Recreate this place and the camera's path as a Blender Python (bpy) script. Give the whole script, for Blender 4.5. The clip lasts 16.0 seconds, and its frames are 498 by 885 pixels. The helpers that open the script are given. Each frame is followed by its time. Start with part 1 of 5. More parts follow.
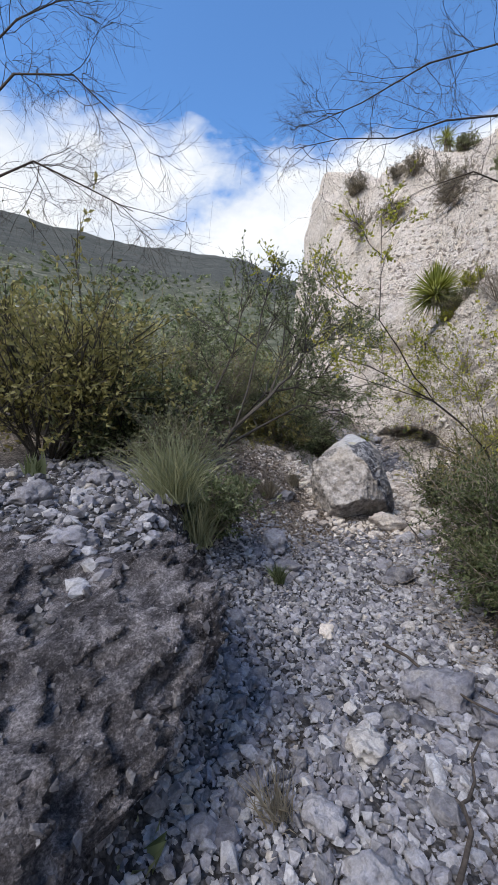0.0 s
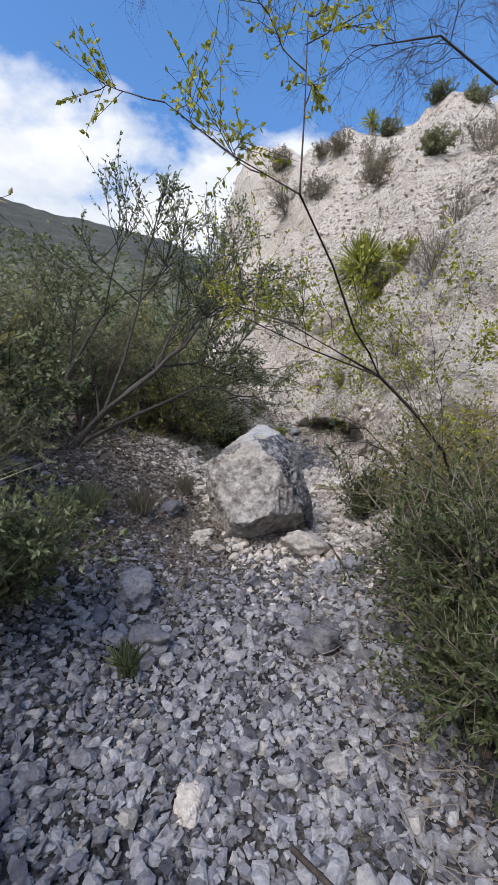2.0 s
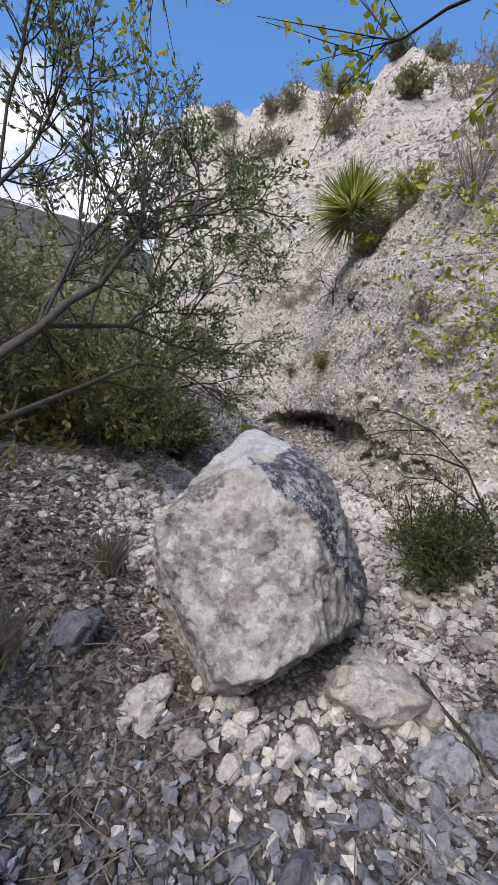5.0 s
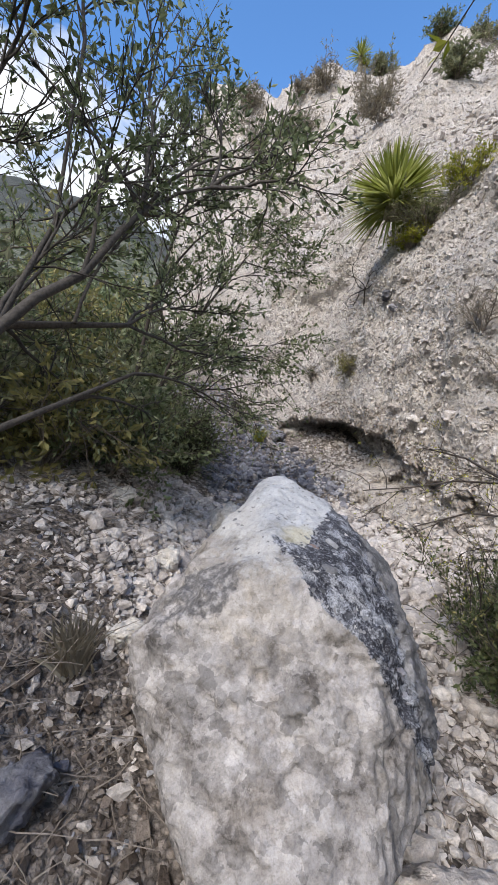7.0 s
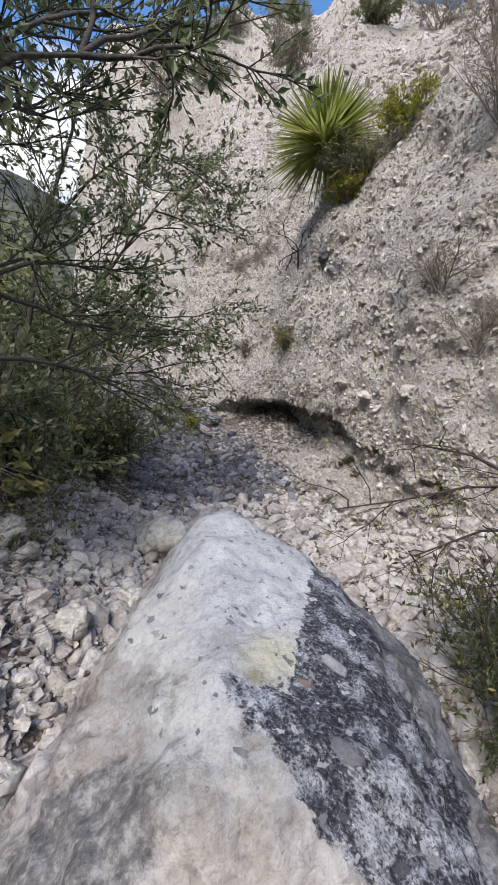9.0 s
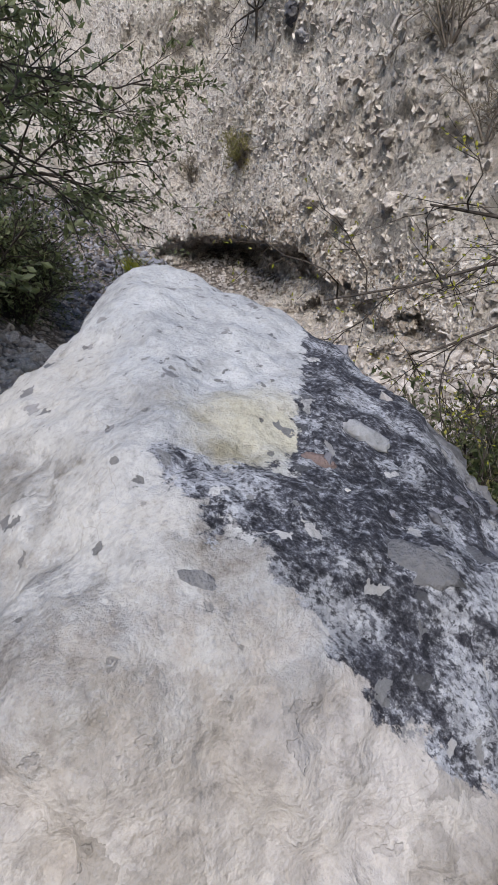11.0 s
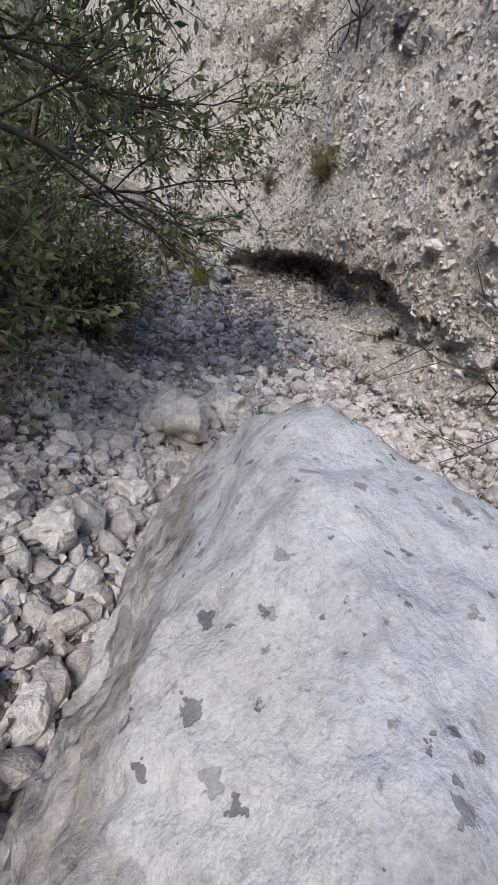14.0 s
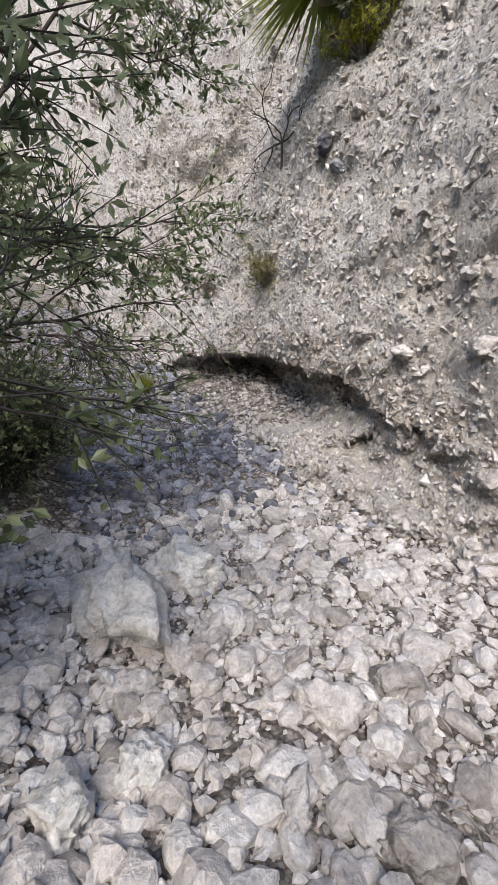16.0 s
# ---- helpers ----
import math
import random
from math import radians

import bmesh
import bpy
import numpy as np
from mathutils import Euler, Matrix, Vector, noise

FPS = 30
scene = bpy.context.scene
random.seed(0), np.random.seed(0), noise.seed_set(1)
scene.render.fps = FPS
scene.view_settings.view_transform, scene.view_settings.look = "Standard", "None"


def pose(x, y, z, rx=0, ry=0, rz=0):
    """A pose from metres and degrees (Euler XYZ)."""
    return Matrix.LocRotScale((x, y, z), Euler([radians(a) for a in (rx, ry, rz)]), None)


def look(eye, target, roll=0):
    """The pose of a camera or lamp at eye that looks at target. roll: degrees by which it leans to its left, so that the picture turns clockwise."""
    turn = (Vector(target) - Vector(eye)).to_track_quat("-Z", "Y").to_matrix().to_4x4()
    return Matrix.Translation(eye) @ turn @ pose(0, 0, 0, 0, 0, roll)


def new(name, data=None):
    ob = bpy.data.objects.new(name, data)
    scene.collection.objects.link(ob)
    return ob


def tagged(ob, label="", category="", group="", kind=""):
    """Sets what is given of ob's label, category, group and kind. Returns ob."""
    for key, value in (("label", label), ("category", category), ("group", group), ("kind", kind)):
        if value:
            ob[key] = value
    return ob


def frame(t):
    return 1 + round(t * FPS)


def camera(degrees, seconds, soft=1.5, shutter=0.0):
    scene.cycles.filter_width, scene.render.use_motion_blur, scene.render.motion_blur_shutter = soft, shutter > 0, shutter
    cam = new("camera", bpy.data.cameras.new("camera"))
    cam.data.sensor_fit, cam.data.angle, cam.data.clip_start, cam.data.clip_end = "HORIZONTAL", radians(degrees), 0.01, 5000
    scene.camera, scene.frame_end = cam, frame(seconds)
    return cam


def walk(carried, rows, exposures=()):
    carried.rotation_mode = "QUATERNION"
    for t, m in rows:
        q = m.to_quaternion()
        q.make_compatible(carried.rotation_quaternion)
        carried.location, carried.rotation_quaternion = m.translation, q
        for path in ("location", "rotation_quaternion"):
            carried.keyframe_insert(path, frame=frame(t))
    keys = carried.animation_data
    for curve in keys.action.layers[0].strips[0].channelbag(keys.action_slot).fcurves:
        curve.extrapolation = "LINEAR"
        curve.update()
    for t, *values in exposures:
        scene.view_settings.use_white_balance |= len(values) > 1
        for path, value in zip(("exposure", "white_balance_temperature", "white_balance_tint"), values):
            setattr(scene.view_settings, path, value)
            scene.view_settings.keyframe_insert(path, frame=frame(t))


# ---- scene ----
cam = camera(62.9, 16.0)
PATH = [
    (0, (0.011, 0.067, 1.617), (0.017, 1.867, 1.605), 0.7),
    (0.5, (0.251, 0.383, 1.544), (0.356, 2.181, 1.514), 1.0),
    (1, (0.484, 0.812, 1.547), (0.638, 2.605, 1.486), 2.7),
    (1.5, (0.483, 1.274, 1.575), (0.795, 3.046, 1.509), 2.4),
    (2, (0.535, 1.638, 1.646), (0.881, 3.404, 1.594), 1.9),
    (2.5, (0.605, 1.933, 1.792), (0.969, 3.695, 1.826), 1.7),
    (3, (0.569, 2.274, 1.828), (0.945, 4.035, 1.861), 1.7),
    (3.2, (0.553, 2.469, 1.829), (0.944, 4.226, 1.868), 1.2),
    (5.3, (0.778, 4.056, 1.755), (1.368, 5.755, 1.660), 0.5),
    (5.5, (0.801, 4.148, 1.769), (1.385, 5.848, 1.670), 1.0),
    (6, (0.906, 4.388, 1.861), (1.452, 6.098, 1.748), 3.4),
    (6.5, (0.952, 4.507, 1.944), (1.485, 6.223, 1.830), 3.5),
    (7, (0.887, 4.561, 2.010), (1.424, 6.276, 1.892), 2.9),
    (7.5, (0.908, 4.634, 2.057), (1.445, 6.348, 1.931), 0.1),
    (8, (1.060, 4.910, 2.081), (1.650, 6.605, 1.938), 2.0),
    (8.5, (1.133, 5.062, 2.118), (1.751, 6.746, 1.973), 1.2),
    (9, (1.151, 5.268, 2.085), (1.952, 6.866, 1.875), -0.4),
    (9.5, (1.235, 5.386, 1.963), (2.145, 6.904, 1.631), -0.4),
    (10, (1.255, 5.471, 1.820), (2.186, 6.934, 1.335), -0.5),
    (10.2, (1.259, 5.510, 1.764), (2.194, 6.945, 1.210), -0.7),
    (12.3, (1.373, 5.626, 1.724), (2.223, 6.956, 0.861), 0.2),
    (12.5, (1.367, 5.641, 1.737), (2.215, 6.968, 0.865), 0.5),
    (13, (1.340, 5.686, 1.789), (2.147, 7.038, 0.917), 2.2),
    (13.5, (1.300, 5.747, 1.878), (2.049, 7.177, 1.083), 2.9),
    (14, (1.272, 5.933, 1.931), (2.018, 7.390, 1.182), 3.1),
    (14.5, (1.301, 6.090, 1.963), (2.057, 7.582, 1.293), 0.2),
    (15, (1.374, 6.240, 2.032), (2.232, 7.737, 1.521), -1.3),
    (15.5, (1.493, 6.475, 2.096), (2.409, 7.945, 1.607), -1.4),
    (16, (1.544, 6.594, 2.171), (2.506, 8.051, 1.731), -1.4),
]
# slow drift of the camera's own exposure
EXPOSURES = [(0, 1.0), (3, 0.95), (5.5, 1.05), (8, 1.15), (9.5, 1.05), (12.5, 1.0), (14.5, 1.05), (15.3, 1.25), (16, 1.35)]
walk(cam, [(t, look(eye, target, roll)) for t, eye, target, roll in PATH], EXPOSURES)

# ---------------------------------------------------------------- sky and sun
SUN_AZ, SUN_EL = radians(-136), radians(48)      # clockwise from +y; the sun stands behind, a little to the left
sun_dir = Vector((math.sin(SUN_AZ) * math.cos(SUN_EL), math.cos(SUN_AZ) * math.cos(SUN_EL), math.sin(SUN_EL)))
sun = new("sun", bpy.data.lights.new("sun", "SUN"))
sun.data.energy, sun.data.angle, sun.data.color = 2.2, radians(34), (1.0, 0.93, 0.84)
sun.matrix_world = look(sun_dir * 60, (0, 0, 0))

world = bpy.data.worlds.new("sky")
scene.world = world
world.use_nodes = True


class Nodes:
    """A short hand for node trees."""

    def __init__(self, tree):
        self.tree = tree
        tree.nodes.clear()

    def add(self, kind, inputs=None, **props):
        n = self.tree.nodes.new(kind)
        for k, v in props.items():
            setattr(n, k, v)
        for k, v in (inputs or {}).items():
            if isinstance(v, bpy.types.NodeSocket):
                self.tree.links.new(v, n.inputs[k])
            else:
                n.inputs[k].default_value = v
        return n

    def math(self, op, a, b=0.5, clamp=False):
        return self.add("ShaderNodeMath", {0: a, 1: b}, operation=op, use_clamp=clamp).outputs[0]

    def noise(self, vec, scale, detail=6.0, rough=0.6, distortion=0.0):
        return self.add("ShaderNodeTexNoise", {"Vector": vec, "Scale": scale, "Detail": detail, "Roughness": rough, "Distortion": distortion}).outputs["Fac"]

    def ramp(self, fac, stops):
        n = self.add("ShaderNodeValToRGB", {"Fac": fac})
        e = n.color_ramp.elements
        while len(e) < len(stops):
            e.new(0.5)
        for el, (p, c) in zip(e, stops):
            el.position = p
            el.color = (*c, 1) if isinstance(c, tuple) else (c, c, c, 1)
        return n.outputs["Color"]

    def mix(self, fac, a, b, blend="MIX"):
        n = self.add("ShaderNodeMix", data_type="RGBA", blend_type=blend)
        for i, v in ((0, fac), (6, a), (7, b)):
            if isinstance(v, bpy.types.NodeSocket):
                self.tree.links.new(v, n.inputs[i])
            else:
                n.inputs[i].default_value = v if i == 0 else (*v, 1)
        return n.outputs[2]


w = Nodes(world.node_tree)
coord = w.add("ShaderNodeTexCoord").outputs["Generated"]
nish = w.add("ShaderNodeTexSky", sky_type="NISHITA", sun_disc=False, sun_elevation=SUN_EL, sun_rotation=SUN_AZ, altitude=1500.0, air_density=1.0, dust_density=0.3, ozone_density=2.0)
sep = w.add("ShaderNodeSeparateXYZ", {0: coord})
up = w.math("MAXIMUM", sep.outputs["Z"], 0.0)
flat = w.math("ADD", up, 0.22)
cx, cy = w.math("DIVIDE", sep.outputs["X"], flat), w.math("DIVIDE", sep.outputs["Y"], flat)
plane = w.add("ShaderNodeCombineXYZ", {0: cx, 1: cy, 2: 5.2}).outputs[0]
billow = w.noise(plane, 1.6, 10.0, 0.56, 0.25)
bank = w.add("ShaderNodeMapRange", {0: up, 1: 0.34, 2: 0.72, 3: 0.30, 4: -0.12}).outputs[0]
cover = w.ramp(w.math("ADD", billow, bank), [(0.53, 0.0), (0.57, 0.45), (0.63, 1.0)])
tone = w.ramp(w.noise(plane, 3.2, 6.0, 0.6), [(0.3, (0.62, 0.70, 0.84)), (0.6, (0.98, 1.0, 1.03))])
blue = w.mix(1.0, nish.outputs["Color"], (0.68, 0.97, 1.18), "MULTIPLY")
sky_bg = w.add("ShaderNodeBackground", {"Color": blue, "Strength": 0.13})
cloud_bg = w.add("ShaderNodeBackground", {"Color": tone, "Strength": 0.54})
mixed = w.add("ShaderNodeMixShader", {0: cover, 1: sky_bg.outputs[0], 2: cloud_bg.outputs[0]})
w.add("ShaderNodeOutputWorld", {"Surface": mixed.outputs[0]})


# ---------------------------------------------------------------- materials
def material(name):
    m = bpy.data.materials.new(name)
    m.use_nodes = True
    return m, Nodes(m.node_tree)


def finish(n, color, rough, height=None, strength=0.4, dist=0.01, subsurface=None):
    b = n.add("ShaderNodeBsdfPrincipled", {"Base Color": color, "Roughness": rough, "Specular IOR Level": 0.25})
    if height is not None:
        bump = n.add("ShaderNodeBump", {"Height": height, "Strength": strength, "Distance": dist})
        n.tree.links.new(bump.outputs[0], b.inputs["Normal"])
    out = b.outputs[0]
    if subsurface is not None:
        tr = n.add("ShaderNodeBsdfTranslucent", {"Color": subsurface})
        out = n.add("ShaderNodeMixShader", {0: 0.42, 1: out, 2: tr.outputs[0]}).outputs[0]
    n.add("ShaderNodeOutputMaterial", {"Surface": out})


def stone_material(name, stops, grain=0.12, rough=0.9, island=True, speck=0.5, dust=(0.40, 0.385, 0.37)):
    """Limestone fragments: each piece takes a tone of its own, with veins, dust and fine grain."""
    m, n = material(name)
    geo = n.add("ShaderNodeNewGeometry")
    rnd = geo.outputs["Random Per Island"] if island else n.add("ShaderNodeObjectInfo").outputs["Random"]
    pos = geo.outputs["Position"]
    base = n.ramp(rnd, stops)
    stain = n.noise(pos, 9.0, 5.0, 0.65)
    c = n.mix(n.math("MULTIPLY", n.ramp(stain, [(0.42, 0.0), (0.7, 1.0)]), speck), base, dust)
    worn = n.noise(pos, 28.0, 4.0, 0.65)
    c = n.mix(1.0, c, n.ramp(worn, [(0.32, 0.66), (0.62, 1.1)]), "MULTIPLY")
    fine = n.noise(pos, 90.0, 5.0, 0.7)
    c = n.mix(1.0, c, n.ramp(fine, [(0.25, 1 - grain * 2.4), (0.7, 1.0 + grain)]), "MULTIPLY")
    finish(n, c, rough, n.math("ADD", fine, n.math("ADD", n.math("MULTIPLY", worn, 1.8), n.math("MULTIPLY", stain, 2.0))), 0.7, 0.016)
    return m


# grey limestone; the bluish open shade over the bed is put into these tones
SHADED_GREYS = [(0.0, (0.075, 0.076, 0.092)), (0.28, (0.18, 0.177, 0.207)), (0.6, (0.275, 0.271, 0.308)), (0.85, (0.385, 0.383, 0.415)), (0.94, (0.46, 0.455, 0.475)), (1.0, (0.42, 0.375, 0.33))]
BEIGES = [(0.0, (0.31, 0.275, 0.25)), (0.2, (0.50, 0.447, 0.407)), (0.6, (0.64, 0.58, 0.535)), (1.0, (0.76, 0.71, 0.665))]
M_GREY = stone_material("shaded_grey_limestone", SHADED_GREYS, island=True)
M_GREY_OB = stone_material("shaded_grey_limestone_single", SHADED_GREYS, island=False)
M_BEIGE = stone_material("beige_limestone", BEIGES, island=True, dust=(0.68, 0.61, 0.545))
M_BEIGE_OB = stone_material("beige_limestone_single", BEIGES, island=False, dust=(0.68, 0.61, 0.545))

M_WHITE_OB = stone_material("white_caliche_block", [(0.0, (0.66, 0.61, 0.55)), (1.0, (0.78, 0.735, 0.67))], island=False, dust=(0.80, 0.755, 0.69))


M_CLAST_GREY = stone_material("smooth_grey_clast", [(0.0, (0.12, 0.118, 0.125)), (1.0, (0.19, 0.186, 0.19))], 0.06, 0.8, False, 0.2)
M_CLAST_RED = stone_material("reddish_clast", [(0.0, (0.17, 0.12, 0.11)), (1.0, (0.2, 0.14, 0.125))], 0.06, 0.8, False, 0.2)
M_CLAST_PALE = stone_material("pale_blue_clast", [(0.0, (0.32, 0.325, 0.34)), (1.0, (0.40, 0.40, 0.415))], 0.1, 0.85, False, 0.4)


def ground_material():
    m, n = material("arroyo_ground")
    pos = n.add("ShaderNodeNewGeometry").outputs["Position"]
    xyz = n.add("ShaderNodeSeparateXYZ", {0: pos})
    big, mid, fine = n.noise(pos, 1.3, 5.0, 0.6), n.noise(pos, 11.0, 6.0, 0.65), n.noise(pos, 75.0, 5.0, 0.7)
    # near bed: its shade and the dark gaps between stones are painted into grey
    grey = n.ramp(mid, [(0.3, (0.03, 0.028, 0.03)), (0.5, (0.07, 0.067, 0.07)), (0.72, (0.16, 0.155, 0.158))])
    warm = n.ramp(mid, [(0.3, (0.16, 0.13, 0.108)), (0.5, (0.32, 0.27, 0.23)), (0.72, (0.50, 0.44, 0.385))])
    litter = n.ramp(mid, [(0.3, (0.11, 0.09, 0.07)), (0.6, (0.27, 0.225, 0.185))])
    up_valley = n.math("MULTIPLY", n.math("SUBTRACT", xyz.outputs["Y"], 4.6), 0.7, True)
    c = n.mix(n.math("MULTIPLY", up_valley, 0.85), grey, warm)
    c = n.mix(n.math("MULTIPLY", n.ramp(big, [(0.5, 0.0), (0.68, 1.0)]), 0.55), c, litter)
    pebble = n.add("ShaderNodeTexVoronoi", {"Vector": pos, "Scale": 42.0})
    shade = n.add("ShaderNodeSeparateColor", {0: pebble.outputs["Color"]}).outputs[0]
    c = n.mix(0.8, c, n.mix(1.0, c, n.ramp(shade, [(0.0, 0.55), (0.5, 1.15), (1.0, 1.9)]), "MULTIPLY"))
    gap = n.ramp(pebble.outputs["Distance"], [(0.35, 1.0), (0.62, 0.5)])
    c = n.mix(1.0, c, gap, "MULTIPLY")
    # hillside: pale scree between dark scrub, from twenty metres on
    far = n.add("ShaderNodeVectorMath", {0: pos}, operation="LENGTH").outputs["Value"]
    scrub = n.noise(pos, 0.45, 9.0, 0.78)
    slope = n.ramp(scrub, [(0.40, (0.045, 0.052, 0.028)), (0.48, (0.10, 0.106, 0.06)), (0.56, (0.22, 0.215, 0.15)), (0.66, (0.50, 0.47, 0.41))])
    slope = n.mix(n.ramp(n.noise(pos, 0.02, 4.0, 0.5), [(0.4, 0.0), (0.62, 0.6)]), slope, (0.075, 0.085, 0.055))
    c = n.mix(n.add("ShaderNodeMapRange", {0: far, 1: 14.0, 2: 24.0}).outputs[0], c, slope)
    # the far ridge is scrub-covered rock, a cloud's shadow painted into its dark colour
    c = n.mix(n.add("ShaderNodeMapRange", {0: far, 1: 75.0, 2: 150.0, 4: 0.9}).outputs[0], c, n.ramp(n.noise(pos, 0.09, 8.0, 0.7), [(0.35, (0.028, 0.032, 0.03)), (0.7, (0.085, 0.085, 0.075))]))
    finish(n, c, 0.95, n.math("ADD", n.math("MULTIPLY", gap, 0.8), n.math("ADD", fine, n.math("MULTIPLY", mid, 3.0))), 0.8, 0.03)
    return m


def cliff_material():
    m, n = material("conglomerate_cliff")
    pos = n.add("ShaderNodeNewGeometry").outputs["Position"]
    big, mid, fine = n.noise(pos, 0.45, 6.0, 0.62), n.noise(pos, 4.5, 7.0, 0.68), n.noise(pos, 42.0, 6.0, 0.72)
    c = n.ramp(mid, [(0.28, (0.42, 0.355, 0.305)), (0.43, (0.68, 0.61, 0.55)), (0.6, (0.79, 0.73, 0.67)), (0.8, (0.84, 0.795, 0.75))])
    c = n.mix(n.math("MULTIPLY", n.ramp(big, [(0.45, 0.0), (0.65, 1.0)]), 0.55), c, (0.62, 0.545, 0.46))
    c = n.mix(n.math("MULTIPLY", n.ramp(n.noise(pos, 0.8, 5.0, 0.6), [(0.52, 0.0), (0.66, 1.0)]), 0.25), c, (0.40, 0.38, 0.365))
    cob = n.add("ShaderNodeTexVoronoi", {"Vector": pos, "Scale": 13.0, "Randomness": 1.0})
    peb = n.ramp(cob.outputs["Distance"], [(0.12, 1.0), (0.34, 0.0)])
    pick = n.add("ShaderNodeSeparateColor", {0: cob.outputs["Color"]})
    c = n.mix(n.math("MULTIPLY", peb, 0.75), c, n.ramp(pick.outputs[0], [(0.0, (0.26, 0.25, 0.24)), (0.5, (0.50, 0.46, 0.41)), (1.0, (0.74, 0.70, 0.65))]))
    c = n.mix(1.0, c, n.ramp(fine, [(0.30, 0.45), (0.45, 0.9), (0.6, 1.12)]), "MULTIPLY")
    h = n.math("ADD", n.math("MULTIPLY", mid, 3.0), n.math("ADD", fine, n.math("MULTIPLY", peb, 0.9)))
    finish(n, c, 0.95, h, 1.0, 0.06)
    return m


def boulder_material():
    """Pale cemented breccia; its flank is dark conglomerate with white clasts, with a ragged seam between."""
    m, n = material("breccia_boulder")
    pos = n.add("ShaderNodeNewGeometry").outputs["Position"]
    big, mid, fine = n.noise(pos, 2.4, 6.0, 0.6), n.noise(pos, 8.0, 9.0, 0.74), n.noise(pos, 70.0, 6.0, 0.7)
    warp = n.add("ShaderNodeTexNoise", {"Vector": pos, "Scale": 18.0, "Detail": 5.0, "Roughness": 0.65}).outputs["Color"]
    warped = n.add("ShaderNodeVectorMath", {0: warp, 1: (0.07, 0.07, 0.07), 2: pos}, operation="MULTIPLY_ADD").outputs[0]

    def cells(scale, vec=warped):
        v = n.add("ShaderNodeTexVoronoi", {"Vector": vec, "Scale": scale})
        sep = n.add("ShaderNodeSeparateColor", {0: v.outputs["Color"]})
        return v.outputs["Distance"], sep.outputs[0], sep.outputs[1]

    # broken face: flakes of their own tone, brown-grey where the skin has come away
    pale = n.ramp(mid, [(0.36, (0.11, 0.097, 0.089)), (0.42, (0.24, 0.219, 0.205)), (0.50, (0.33, 0.305, 0.289)), (0.60, (0.41, 0.382, 0.363))])
    flake_d, flake_a, flake_b = cells(15.0)
    pale = n.mix(1.0, pale, n.ramp(flake_a, [(0.0, 0.62), (0.4, 1.0), (1.0, 1.18)]), "MULTIPLY")
    scab_d, scab_a, scab_b = cells(34.0)
    pale = n.mix(1.0, pale, n.ramp(scab_a, [(0.0, 0.62), (0.18, 0.9), (1.0, 1.1)]), "MULTIPLY")
    bare = n.ramp(n.noise(pos, 4.2, 8.0, 0.7), [(0.55, 0.0), (0.62, 0.6)])
    pale = n.mix(bare, pale, n.ramp(fine, [(0.35, (0.17, 0.145, 0.125)), (0.65, (0.32, 0.285, 0.255))]))
    xyz = n.add("ShaderNodeSeparateXYZ", {0: pos})
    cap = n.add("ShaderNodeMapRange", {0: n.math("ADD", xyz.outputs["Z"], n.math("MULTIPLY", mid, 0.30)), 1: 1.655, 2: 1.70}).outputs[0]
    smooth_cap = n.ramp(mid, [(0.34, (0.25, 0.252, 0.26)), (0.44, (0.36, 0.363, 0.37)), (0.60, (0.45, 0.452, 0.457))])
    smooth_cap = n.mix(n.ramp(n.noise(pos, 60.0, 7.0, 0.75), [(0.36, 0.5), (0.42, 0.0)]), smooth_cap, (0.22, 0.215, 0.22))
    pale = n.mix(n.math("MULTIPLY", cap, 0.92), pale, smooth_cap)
    buff = n.math("MULTIPLY", n.ramp(n.noise(pos, 1.7, 4.0, 0.6), [(0.54, 0.0), (0.66, 1.0)]), 0.3)
    pale = n.mix(buff, pale, (0.42, 0.365, 0.29))
    ochre = n.add("ShaderNodeVectorMath", {0: pos, 1: (1.53, 5.89, 1.58)}, operation="DISTANCE").outputs["Value"]
    ochre = n.add("ShaderNodeMapRange", {0: n.math("ADD", ochre, n.math("MULTIPLY", mid, 0.22)), 1: 0.20, 2: 0.13}).outputs[0]
    pale = n.mix(n.math("MULTIPLY", ochre, 0.55), pale, (0.43, 0.385, 0.25))
    # angular grey clasts set in the cement
    cd, ca, cb = cells(24.0)
    clast = n.math("MULTIPLY", n.ramp(cd, [(0.26, 1.0), (0.275, 0.0)]), n.ramp(ca, [(0.80, 0.0), (0.81, 1.0)]))
    in_cap = n.add("ShaderNodeMapRange", {0: cap, 3: 0.2, 4: 0.9}).outputs[0]
    pale = n.mix(n.math("MULTIPLY", clast, in_cap), pale, n.ramp(cb, [(0.0, (0.10, 0.10, 0.11)), (1.0, (0.25, 0.24, 0.24))]))
    td, ta, tb = cells(52.0)
    chip = n.math("MULTIPLY", n.ramp(td, [(0.24, 1.0), (0.28, 0.0)]), n.ramp(ta, [(0.82, 0.0), (0.83, 1.0)]))
    pale = n.mix(n.math("MULTIPLY", chip, in_cap), pale, (0.13, 0.125, 0.125))
    crack = n.add("ShaderNodeTexVoronoi", {"Vector": n.add("ShaderNodeVectorMath", {0: pos, 1: n.add("ShaderNodeTexNoise", {"Vector": pos, "Scale": 6.0, "Detail": 5.0}).outputs["Color"]}, operation="ADD").outputs[0], "Scale": 2.6}, feature="DISTANCE_TO_EDGE").outputs["Distance"]
    pale = n.mix(n.ramp(crack, [(0.0, 0.35), (0.006, 0.0)]), pale, (0.17, 0.15, 0.13))
    # dark bed: matrix drawn out along the bedding, white crust, grey clasts
    along = (0.52, -0.37, -0.77)
    run = n.add("ShaderNodeVectorMath", {0: pos, 1: along}, operation="DOT_PRODUCT").outputs["Value"]
